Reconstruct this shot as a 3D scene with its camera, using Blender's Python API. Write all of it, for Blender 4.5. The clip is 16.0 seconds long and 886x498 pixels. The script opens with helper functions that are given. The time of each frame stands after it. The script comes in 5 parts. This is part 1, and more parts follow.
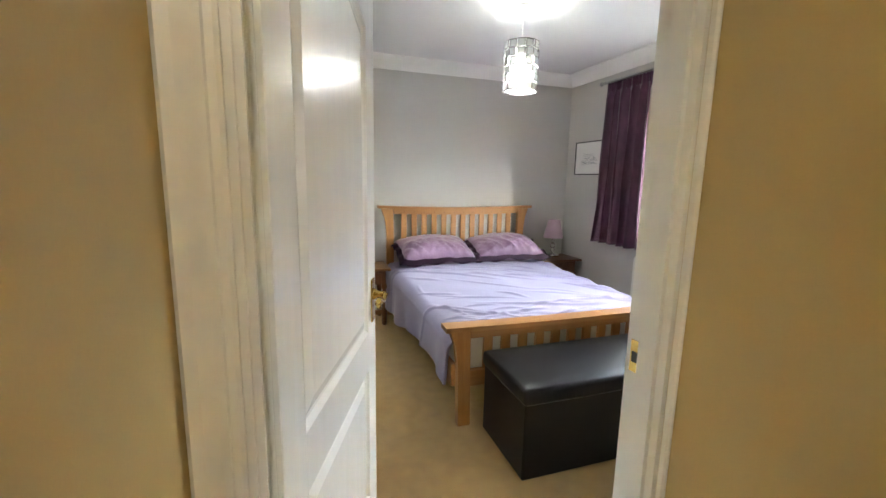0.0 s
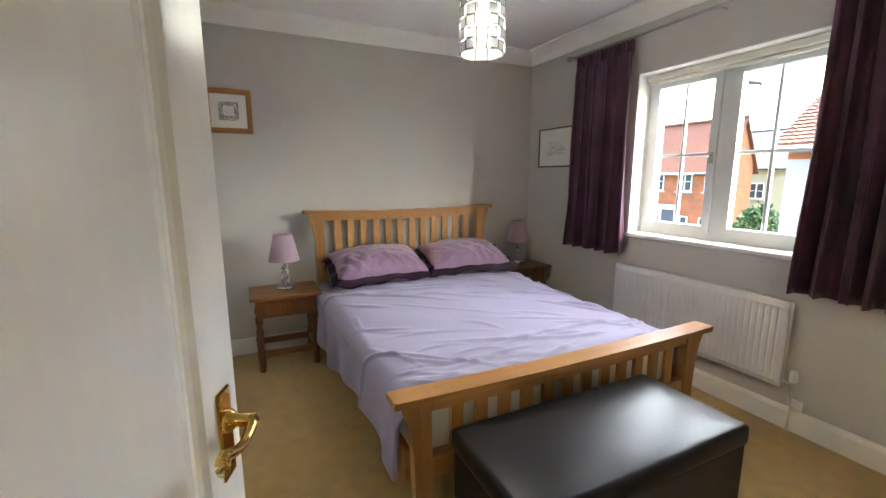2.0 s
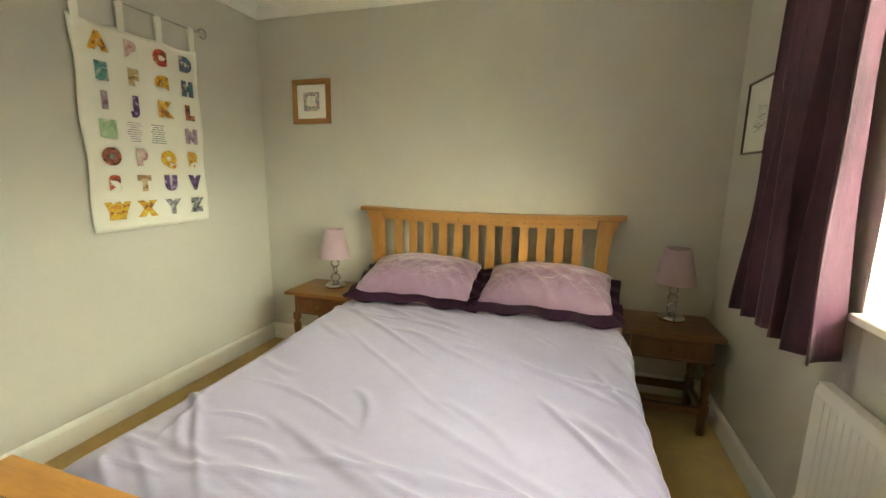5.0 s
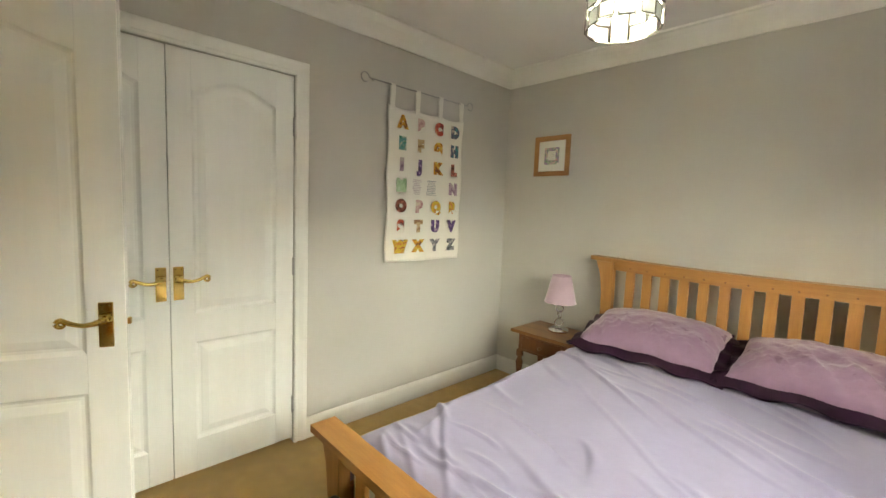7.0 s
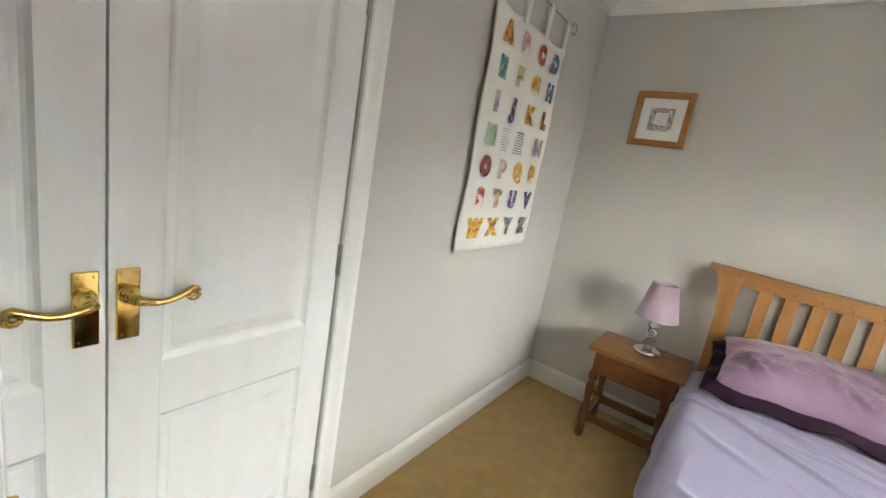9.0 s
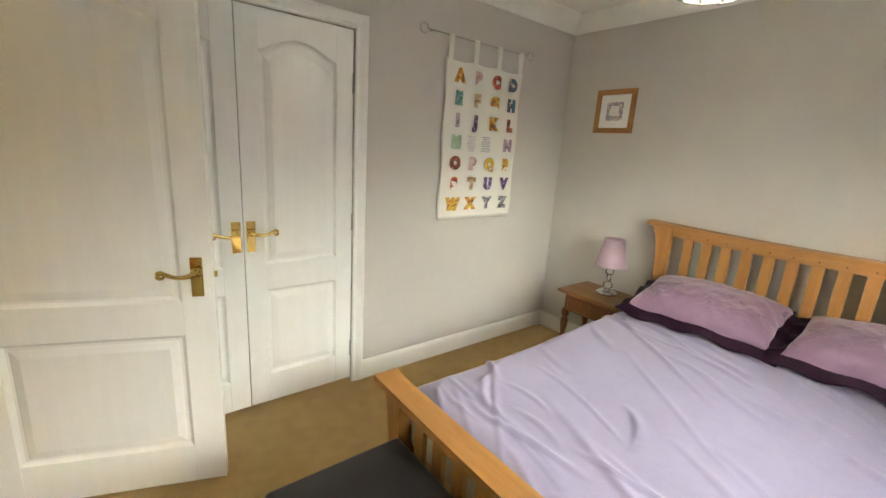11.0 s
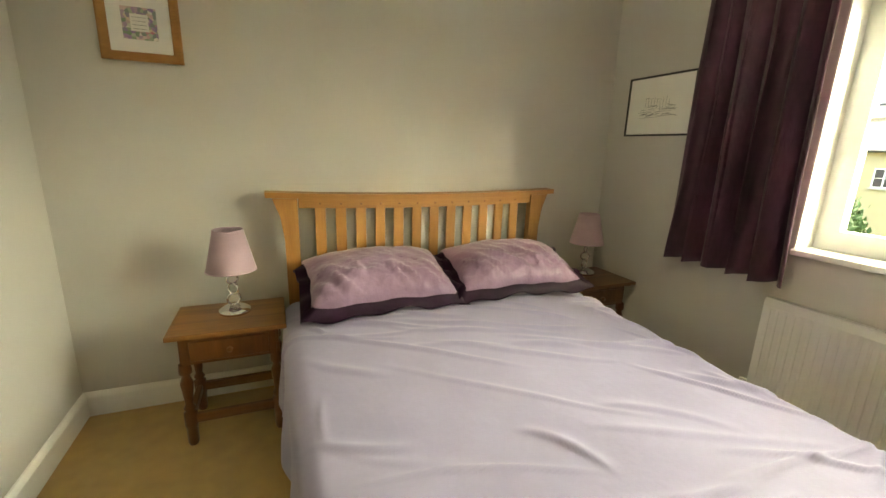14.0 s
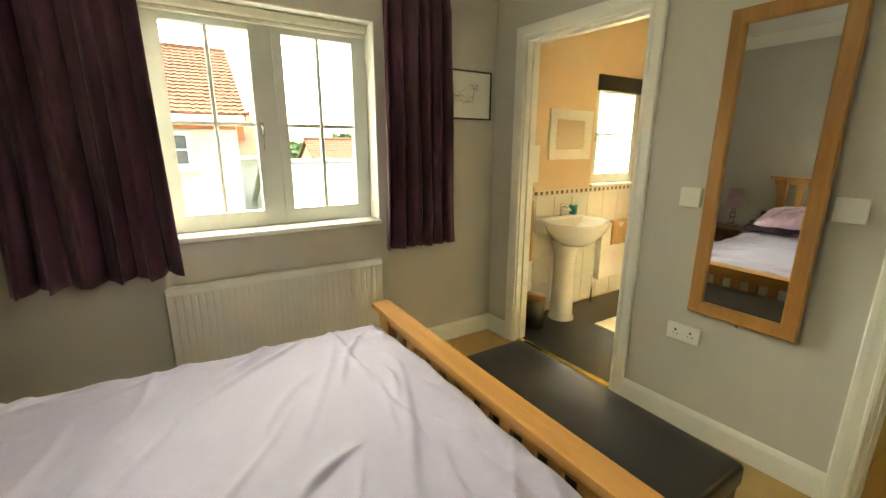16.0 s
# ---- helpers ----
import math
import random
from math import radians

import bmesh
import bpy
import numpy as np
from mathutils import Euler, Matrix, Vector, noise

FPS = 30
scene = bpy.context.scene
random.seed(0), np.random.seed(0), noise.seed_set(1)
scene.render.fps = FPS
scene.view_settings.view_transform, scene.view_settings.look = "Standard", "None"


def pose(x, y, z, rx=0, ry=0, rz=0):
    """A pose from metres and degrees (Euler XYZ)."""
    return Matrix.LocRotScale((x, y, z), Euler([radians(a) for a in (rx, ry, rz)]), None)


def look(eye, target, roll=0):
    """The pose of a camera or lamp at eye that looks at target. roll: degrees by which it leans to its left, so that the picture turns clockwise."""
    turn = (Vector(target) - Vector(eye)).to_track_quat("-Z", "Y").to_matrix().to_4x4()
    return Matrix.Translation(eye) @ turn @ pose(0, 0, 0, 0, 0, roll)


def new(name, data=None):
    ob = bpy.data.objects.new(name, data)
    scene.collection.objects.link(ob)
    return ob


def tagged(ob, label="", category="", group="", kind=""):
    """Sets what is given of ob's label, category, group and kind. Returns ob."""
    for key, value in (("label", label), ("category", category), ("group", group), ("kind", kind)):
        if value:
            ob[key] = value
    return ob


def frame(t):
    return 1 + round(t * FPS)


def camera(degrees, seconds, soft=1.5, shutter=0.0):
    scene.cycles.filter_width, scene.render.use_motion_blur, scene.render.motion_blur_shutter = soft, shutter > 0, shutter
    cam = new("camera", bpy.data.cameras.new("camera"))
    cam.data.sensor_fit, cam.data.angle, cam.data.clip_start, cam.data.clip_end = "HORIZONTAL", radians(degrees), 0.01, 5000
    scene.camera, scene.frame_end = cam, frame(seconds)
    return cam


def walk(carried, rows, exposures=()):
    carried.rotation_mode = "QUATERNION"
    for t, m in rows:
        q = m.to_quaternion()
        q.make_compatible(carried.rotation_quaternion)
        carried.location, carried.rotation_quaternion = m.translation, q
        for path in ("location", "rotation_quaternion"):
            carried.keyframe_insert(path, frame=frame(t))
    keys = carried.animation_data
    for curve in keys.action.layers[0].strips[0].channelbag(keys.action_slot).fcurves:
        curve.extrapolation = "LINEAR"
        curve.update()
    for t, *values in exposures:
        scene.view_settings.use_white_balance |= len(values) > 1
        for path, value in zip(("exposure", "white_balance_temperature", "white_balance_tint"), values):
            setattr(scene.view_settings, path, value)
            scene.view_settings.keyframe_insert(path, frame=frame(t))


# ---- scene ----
cam = camera(93.5, 16.0)
PATH = [
    (0, (0.198, 2.149, 1.322), (0.825, 4.019, 0.992), 1.1),
    (0.5, (0.305, 2.399, 1.336), (0.92, 4.284, 1.079), 0.6),
    (1, (0.367, 2.696, 1.318), (1.234, 4.484, 1.087), 0.9),
    (1.5, (0.394, 2.792, 1.332), (1.257, 4.579, 1.081), 0.1),
    (2, (0.469, 2.855, 1.311), (1.319, 4.633, 0.97), -0.1),
    (2.5, (0.643, 3.004, 1.299), (1.411, 4.808, 0.901), -1.2),
    (3, (0.815, 3.227, 1.267), (1.563, 5.026, 0.815), -2.4),
    (3.2, (0.905, 3.293, 1.269), (1.692, 5.07, 0.797), -2.7),
    (5.3, (2.324, 3.583, 1.293), (1.472, 5.361, 0.956), 1.2),
    (5.5, (2.383, 3.516, 1.309), (1.37, 5.211, 0.989), 1.3),
    (6, (2.509, 3.458, 1.35), (1.234, 4.968, 1.045), 1.5),
    (6.5, (2.497, 3.453, 1.344), (1.121, 4.878, 1.07), 1.8),
    (7, (2.18, 3.429, 1.332), (0.743, 4.807, 1.142), 2.3),
    (7.5, (1.741, 3.488, 1.33), (0.36, 4.928, 1.183), 2.9),
    (8, (1.333, 3.583, 1.356), (0.01, 5.071, 1.163), -0.7),
    (8.5, (1.005, 3.568, 1.374), (-0.162, 5.159, 1.05), 3.7),
    (9, (0.958, 3.565, 1.34), (-0.162, 5.17, 0.928), 9.9),
    (9.2, (0.988, 3.566, 1.34), (-0.183, 5.135, 0.929), 8.7),
    (11.3, (2.237, 3.335, 1.433), (0.692, 4.52, 0.98), 3.6),
    (11.5, (2.246, 3.331, 1.408), (0.698, 4.527, 0.991), 3.4),
    (12, (2.096, 3.351, 1.348), (0.627, 4.635, 0.913), 4.0),
    (12.5, (1.807, 3.429, 1.312), (0.45, 4.826, 0.859), 4.8),
    (13, (1.391, 3.568, 1.317), (0.271, 5.153, 0.834), 2.1),
    (13.5, (1.091, 3.696, 1.337), (0.916, 5.613, 0.795), 2.8),
    (13.7, (0.954, 3.803, 1.296), (1.235, 5.724, 0.816), 3.2),
    (14, (0.908, 3.939, 1.294), (1.643, 5.738, 0.821), 1.7),
    (14.5, (0.726, 4.158, 1.373), (2.238, 5.369, 0.877), 0.9),
    (15, (0.691, 4.507, 1.383), (2.615, 4.741, 0.891), -0.5),
    (15.5, (0.708, 4.75, 1.315), (2.546, 4.096, 0.873), -0.4),
    (16, (0.672, 4.934, 1.345), (2.312, 3.895, 0.864), 0.2),
]
LIFT = 4.05
EXPOSURES = [
    (0, 1.85, 6000, 3), (0.6, 1.5, 5500, 4), (1.5, 1.2, 5900, 5), (2.3, 1.35, 6800, 5), (3.0, 1.28, 7500, 5), (4.3, 1.35, 8200, -6), (5.4, 1.5, 9100, -13), (6.2, 1.48, 9100, -12),
    (7, 1.46, 7800, -3), (8, 1.6, 6800, 2), (9.2, 1.6, 6500, 3), (11.3, 1.46, 7400, 2), (12.5, 1.44, 7300, 4), (13.4, 1.5, 7700, 1), (14, 1.48, 9300, -8), (15, 1.35, 9500, -11), (16, 1.24, 9600, -11),
]
walk(cam, [(t, look(eye, target, roll)) for t, eye, target, roll in PATH], [(a, b + LIFT, *c) for a, b, *c in EXPOSURES])
SKY, SUN, WINDOW_FILL_W, BATH_FILL_W, HALL_FILL_W, BULB_W = 0.06, 0.05, 66.0, 52.0, 0.36, 0.42

# ---- world, sun, large lights ----
world = bpy.data.worlds.new("overcast_sky")
scene.world = world
world.use_nodes = True
wn = world.node_tree
sky = wn.nodes.new("ShaderNodeTexSky")
sky.sky_type = "NISHITA"
sky.sun_disc = False
sky.sun_elevation, sky.sun_rotation = radians(76), radians(90)
sky.dust_density, sky.air_density = 4.0, 1.0
wn.links.new(sky.outputs[0], wn.nodes["Background"].inputs[0])
wn.nodes["Background"].inputs[1].default_value = SKY


def lamp(name, kind, power, color, m, size=0.1, size_y=None):
    d = bpy.data.lights.new(name, kind)
    d.energy, d.color = power, color
    if kind == "AREA":
        d.shape, d.size, d.size_y = "RECTANGLE", size, size_y or size
    elif kind == "SUN":
        d.angle = radians(size)
    else:
        d.shadow_soft_size = size
    ob = new(name, d)
    ob.matrix_world = m
    return ob


lamp("sun", "SUN", SUN, (1.0, 0.96, 0.9), look((4, 0, 16), (0, 0, 0)), 25)
# added area lamps above houses and gardens, standing in for sky through both windows
lamp("street_sky_fill", "AREA", WINDOW_FILL_W, (1.0, 0.985, 0.955), look((9.0, 2.8, 4.15), (1.0, 2.8, 1.1)), 13.0, 2.5)
lamp("garden_sky_fill", "AREA", 360.0, (1.0, 0.985, 0.955), look((40.0, -14.0, 7.5), (3.0, 4.4, 1.4)), 44.0, 9.0)
lamp("bathroom_sky_fill", "AREA", BATH_FILL_W, (1.0, 0.97, 0.92), look((4.3, 1.5, 2.85), (2.3, 1.75, 0.9)), 1.6, 1.2)
# added lamp, out of sight, to light the hallway; no fitting is built
lamp("hall_fill", "POINT", HALL_FILL_W, (1.0, 0.93, 0.82), pose(0.10, 1.0, 2.25), 0.05)
lamp("pendant_bulb", "POINT", BULB_W, (1.0, 0.96, 0.89), pose(1.577, 4.73, 2.0), 0.05)


# ---- materials ----
def nodes_of(name):
    m = bpy.data.materials.new(name)
    m.use_nodes = True
    return m, m.node_tree, m.node_tree.nodes["Principled BSDF"]


def setin(b, **kw):
    for k, v in kw.items():
        b.inputs[k.replace("_", " ")].default_value = v


def mat(name, base, rough=0.5, metal=0.0, var=0.08, scale=6.0, bump=0.1, bscale=80.0, stretch=(1, 1, 1), coat=0.0, sheen=0.0, spec=0.5, rand=0.0, dist=0.002):
    """A surface with colour variation at two scales, uneven gloss and fine relief."""
    m, t, b = nodes_of(name)
    L = t.links.new
    tc = t.nodes.new("ShaderNodeTexCoord")
    mp = t.nodes.new("ShaderNodeMapping")
    mp.inputs["Scale"].default_value = stretch
    L(tc.outputs["Object"], mp.inputs[0])
    n1, n2 = t.nodes.new("ShaderNodeTexNoise"), t.nodes.new("ShaderNodeTexNoise")
    n1.inputs["Scale"].default_value, n1.inputs["Detail"].default_value = scale, 4
    n2.inputs["Scale"].default_value, n2.inputs["Detail"].default_value = bscale, 3
    L(mp.outputs[0], n1.inputs["Vector"])
    L(mp.outputs[0], n2.inputs["Vector"])
    add = t.nodes.new("ShaderNodeMath")
    add.operation = "MULTIPLY_ADD"
    L(n2.outputs["Fac"], add.inputs[0])
    add.inputs[1].default_value = 0.35
    L(n1.outputs["Fac"], add.inputs[2])
    src = add.outputs[0]
    if rand:
        oi = t.nodes.new("ShaderNodeObjectInfo")
        ad2 = t.nodes.new("ShaderNodeMath")
        ad2.operation = "MULTIPLY_ADD"
        L(oi.outputs["Random"], ad2.inputs[0])
        ad2.inputs[1].default_value = rand
        L(src, ad2.inputs[2])
        src = ad2.outputs[0]
    cr = t.nodes.new("ShaderNodeValToRGB")
    cr.color_ramp.elements[0].position, cr.color_ramp.elements[1].position = 0.42, 0.95
    cr.color_ramp.elements[0].color = (*[max(0, c * (1 - var)) for c in base], 1)
    cr.color_ramp.elements[1].color = (*[min(1, c * (1 + var)) for c in base], 1)
    L(src, cr.inputs[0])
    L(cr.outputs[0], b.inputs["Base Color"])
    rr = t.nodes.new("ShaderNodeMapRange")
    rr.inputs["To Min"].default_value, rr.inputs["To Max"].default_value = max(0.02, rough * 0.85), min(1, rough * 1.15)
    L(n1.outputs["Fac"], rr.inputs["Value"])
    L(rr.outputs[0], b.inputs["Roughness"])
    if bump:
        bp = t.nodes.new("ShaderNodeBump")
        bp.inputs["Strength"].default_value, bp.inputs["Distance"].default_value = bump, dist
        L(n2.outputs["Fac"], bp.inputs["Height"])
        L(bp.outputs[0], b.inputs["Normal"])
    setin(b, Metallic=metal, Coat_Weight=coat, Sheen_Weight=sheen, Specular_IOR_Level=spec)
    return m


def wood(name, light, dark, axis, rough=0.42, scale=7.0):
    """Sawn timber with grain along one axis (0, 1 or 2)."""
    m, t, b = nodes_of(name)
    L = t.links.new
    tc, mp = t.nodes.new("ShaderNodeTexCoord"), t.nodes.new("ShaderNodeMapping")
    s = [9.0, 9.0, 9.0]
    s[axis] = 0.7
    mp.inputs["Scale"].default_value = s
    L(tc.outputs["Object"], mp.inputs[0])
    oi = t.nodes.new("ShaderNodeObjectInfo")
    cb = t.nodes.new("ShaderNodeVectorMath")
    cb.operation = "ADD"
    L(mp.outputs[0], cb.inputs[0])
    L(oi.outputs["Random"], cb.inputs[1])
    n1, n2 = t.nodes.new("ShaderNodeTexNoise"), t.nodes.new("ShaderNodeTexNoise")
    n1.inputs["Scale"].default_value, n1.inputs["Detail"].default_value, n1.inputs["Distortion"].default_value = scale / 4, 6, 0.6
    n2.inputs["Scale"].default_value, n2.inputs["Detail"].default_value = scale * 3, 3
    L(cb.outputs[0], n1.inputs["Vector"])
    L(cb.outputs[0], n2.inputs["Vector"])
    mx = t.nodes.new("ShaderNodeMath")
    mx.operation = "MULTIPLY_ADD"
    L(n2.outputs["Fac"], mx.inputs[0])
    mx.inputs[1].default_value = 0.4
    L(n1.outputs["Fac"], mx.inputs[2])
    cr = t.nodes.new("ShaderNodeValToRGB")
    cr.color_ramp.elements[0].position, cr.color_ramp.elements[1].position = 0.45, 0.9
    cr.color_ramp.elements[0].color, cr.color_ramp.elements[1].color = (*dark, 1), (*light, 1)
    L(mx.outputs[0], cr.inputs[0])
    L(cr.outputs[0], b.inputs["Base Color"])
    bp = t.nodes.new("ShaderNodeBump")
    bp.inputs["Strength"].default_value, bp.inputs["Distance"].default_value = 0.12, 0.001
    L(n2.outputs["Fac"], bp.inputs["Height"])
    L(bp.outputs[0], b.inputs["Normal"])
    setin(b, Roughness=rough)
    return m


def glow(name, color, strength):
    m, t, b = nodes_of(name)
    setin(b, Base_Color=(*color, 1), Emission_Color=(*color, 1), Emission_Strength=strength)
    return m


def glass(name, rough=0.0, tint=(1, 1, 1)):
    m, t, b = nodes_of(name)
    setin(b, Base_Color=(*tint, 1), Roughness=rough, Transmission_Weight=1.0, IOR=1.03)
    return m


WALL = mat("greige_wall_paint", (0.56, 0.535, 0.495), 0.75, var=0.035, scale=2.2, bump=0.25, bscale=220, dist=0.001)
CEIL = mat("white_ceiling_paint", (0.80, 0.79, 0.775), 0.85, var=0.025, scale=2.0, bump=0.2, bscale=160, dist=0.001)
TRIM = mat("white_satin_trim", (0.85, 0.84, 0.80), 0.35, var=0.03, scale=5, bump=0.08, bscale=90)
DOOR = mat("white_gloss_moulded_door", (0.88, 0.88, 0.85), 0.22, spec=0.5, var=0.02, scale=5, bump=0.16, bscale=26, stretch=(5, 5, 0.35), dist=0.0012)
CARPET = mat("beige_carpet", (0.52, 0.34, 0.128), 0.95, var=0.12, scale=14, bump=0.9, bscale=420, sheen=0.25, spec=0.1, dist=0.004)
OAK_X = wood("oak_along_x", (0.46, 0.228, 0.072), (0.33, 0.148, 0.042), 0)
OAK_Y = wood("oak_along_y", (0.46, 0.228, 0.072), (0.33, 0.148, 0.042), 1)
OAK_Z = wood("oak_along_z", (0.46, 0.228, 0.072), (0.33, 0.148, 0.042), 2)
DARK_X = wood("brown_stained_wood_x", (0.20, 0.085, 0.03), (0.10, 0.036, 0.013), 0, 0.35)
DARK_Z = wood("brown_stained_wood_z", (0.17, 0.07, 0.026), (0.085, 0.03, 0.012), 2, 0.35)
PINE_X = wood("honey_pine_x", (0.29, 0.13, 0.036), (0.15, 0.06, 0.018), 0, 0.3)
PINE_Z = wood("honey_pine_z", (0.19, 0.07, 0.021), (0.095, 0.034, 0.011), 2, 0.3)
DUVET = mat("pale_lilac_cotton", (0.325, 0.297, 0.43), 0.7, var=0.05, scale=5, bump=0.25, bscale=28, sheen=0.2, spec=0.25, dist=0.004)
SATIN = mat("mauve_satin", (0.27, 0.165, 0.25), 0.29, var=0.08, scale=14, bump=0.5, bscale=38, sheen=0.3, dist=0.006)
PURPLE = mat("dark_purple_satin", (0.022, 0.006, 0.020), 0.5, spec=0.15, var=0.3, scale=12, bump=0.4, bscale=60)
CURTAIN = mat("aubergine_crushed_fabric", (0.075, 0.024, 0.048), 0.55, spec=0.35, var=0.5, scale=9, bump=0.6, bscale=45, stretch=(1, 1, 0.35), sheen=0.12, dist=0.004)
LINING = mat("cream_curtain_lining", (0.6, 0.56, 0.5), 0.8)
LEATHER = mat("black_faux_leather", (0.017, 0.0145, 0.0145), 0.32, spec=0.3, var=0.25, scale=4, bump=0.3, bscale=260, dist=0.001)
BRASS = mat("polished_brass", (0.66, 0.46, 0.14), 0.08, 1.0, var=0.06, scale=12, bump=0.03)
CHROME = mat("chrome", (0.75, 0.75, 0.76), 0.08, 1.0, var=0.03, bump=0.0)
STEEL = mat("brushed_steel", (0.42, 0.41, 0.40), 0.3, 1.0, var=0.06, bump=0.05)
IRON = mat("dull_dark_metal", (0.12, 0.11, 0.10), 0.4, 0.9, var=0.1)
SHADE = mat("mauve_lamp_fabric", (0.41, 0.29, 0.345), 0.7, var=0.06, scale=20, bump=0.3, bscale=300, sheen=0.2)
UPVC = mat("white_upvc", (0.62, 0.64, 0.625), 0.3, var=0.015, bump=0.02)
RAD = mat("white_radiator_enamel", (0.74, 0.73, 0.71), 0.35, var=0.03, bump=0.03)
PLASTIC = mat("white_plastic", (0.80, 0.79, 0.75), 0.3, var=0.02, bump=0.0)
BLACK = mat("black_lacquer", (0.02, 0.018, 0.017), 0.35, var=0.2)
PAPER = mat("white_mount_paper", (0.82, 0.81, 0.77), 0.7, var=0.02, scale=9, bump=0.05)
PENCIL = mat("grey_pencil_strokes", (0.40, 0.40, 0.39), 0.8, var=0.3, scale=60)
CLOTH = mat("off_white_printed_cotton", (0.80, 0.775, 0.71), 0.85, var=0.04, scale=7, bump=0.4, bscale=130, sheen=0.1)
SILVER = mat("mirror_silver", (0.86, 0.88, 0.87), 0.012, 1.0, var=0.0, bump=0.0)
PANE = glass("window_glass")
FROST = glass("obscured_window_glass", 0.45)
CAPIZ = mat("capiz_shell", (0.55, 0.55, 0.54), 0.4, var=0.12, scale=30, bump=0.2, bscale=90, rand=0.35)
CAPIZ.node_tree.nodes["Principled BSDF"].inputs["Transmission Weight"].default_value = 0.32
BULB = glow("lit_bulb", (1.0, 0.95, 0.86), 2.0)
PEACH = mat("peach_bathroom_paint", (0.72, 0.55, 0.37), 0.7, var=0.04, scale=3, bump=0.15, bscale=200, dist=0.001)
TILE = mat("white_glazed_tile", (0.74, 0.72, 0.66), 0.15, var=0.03, bump=0.02, rand=0.15)
GROUT = mat("grey_grout", (0.64, 0.62, 0.57), 0.9, var=0.1)
MOSAIC = mat("brown_mosaic_tile", (0.20, 0.11, 0.06), 0.25, var=0.6, scale=40, rand=0.5)
VINYL = mat("dark_slate_vinyl", (0.04, 0.04, 0.042), 0.5, var=0.3, scale=5, bump=0.15, bscale=60)
CERAMIC = mat("white_ceramic", (0.83, 0.82, 0.79), 0.1, var=0.015, bump=0.0)
TOWEL = mat("mustard_towel", (0.55, 0.33, 0.14), 0.95, var=0.12, scale=30, bump=0.9, bscale=260, sheen=0.4, dist=0.003)
TEAL = mat("teal_plastic", (0.02, 0.32, 0.33), 0.3, var=0.08)
HALLP = mat("cream_yellow_hall_paint", (0.55, 0.405, 0.165), 0.7, var=0.04, scale=3, bump=0.2, bscale=200, dist=0.001)
BLIND = mat("cream_blind_fabric", (0.70, 0.68, 0.60), 0.7, var=0.03, scale=20)
BRICK = mat("orange_red_brick", (0.27, 0.09, 0.034), 0.85, var=0.25, scale=3, bump=0.3, bscale=30, dist=0.01)
RENDERW = mat("white_house_render", (0.33, 0.325, 0.305), 0.85, var=0.04, scale=1.5, bump=0.3, bscale=60, dist=0.005)
CREAM = mat("cream_house_render", (0.36, 0.31, 0.20), 0.85, var=0.06, scale=1.5, bump=0.3, bscale=60, dist=0.005)
CLAY = mat("terracotta_pantile", (0.11, 0.041, 0.0215), 0.8, var=0.25, scale=3, bump=0.3, bscale=40, rand=0.3, dist=0.005)
SLATE = mat("grey_roof_slate", (0.06, 0.062, 0.07), 0.7, var=0.2, scale=3, bump=0.3, bscale=30, dist=0.01)
DGLASS = mat("dark_house_window_glass", (0.05, 0.055, 0.06), 0.2, var=0.2, bump=0.0)
TARMAC = mat("grey_tarmac", (0.16, 0.155, 0.15), 0.9, var=0.12, scale=2, bump=0.4, bscale=80, dist=0.01)
GRASS = mat("mown_grass", (0.10, 0.15, 0.035), 0.9, var=0.3, scale=3, bump=0.6, bscale=60, dist=0.02)
LEAF = mat("green_leaves", (0.04, 0.075, 0.018), 0.6, var=0.4, scale=6, rand=0.3)
BARK = mat("brown_bark", (0.10, 0.065, 0.04), 0.9, var=0.3, scale=12, bump=0.5, bscale=40)


# ---- mesh helpers ----
def thing(name, loc, label, category, group="", rz=0.0):
    ob = new(name)
    ob.matrix_world = pose(*loc, 0, 0, rz)
    ob.empty_display_size = 0.05
    return tagged(ob, label, category, group)


def mesh_of(name, bm, material, smooth=False):
    bmesh.ops.recalc_face_normals(bm, faces=bm.faces)
    me = bpy.data.meshes.new(name)
    for f in bm.faces:
        f.smooth = smooth
    bm.to_mesh(me)
    bm.free()
    me.materials.append(material)
    return me


def part(name, bm, material, parent=None, label="", smooth=False):
    ob = new(name, mesh_of(name, bm, material, smooth))
    ob.parent = parent
    if label:
        ob["label"] = label
    return ob


def fixed(name, bm, material, label, category, smooth=False):
    """A piece of the setting."""
    return tagged(part(name, bm, material, None, "", smooth), label, category, kind="structure")


def shared(name, me, parent, m):
    ob = new(name, me)
    ob.parent = parent
    ob.matrix_local = m
    return ob


def box(x0, y0, z0, x1, y1, z1, bevel=0.0, bm=None, seg=1):
    bm = bm or bmesh.new()
    r = bmesh.ops.create_cube(bm, size=1)
    bmesh.ops.scale(bm, vec=(x1 - x0, y1 - y0, z1 - z0), verts=r["verts"])
    bmesh.ops.translate(bm, vec=((x0 + x1) / 2, (y0 + y1) / 2, (z0 + z1) / 2), verts=r["verts"])
    if bevel:
        ed = list({e for v in r["verts"] for e in v.link_edges})
        bmesh.ops.bevel(bm, geom=ed, offset=bevel, segments=seg, profile=0.5, affect="EDGES")
    return bm


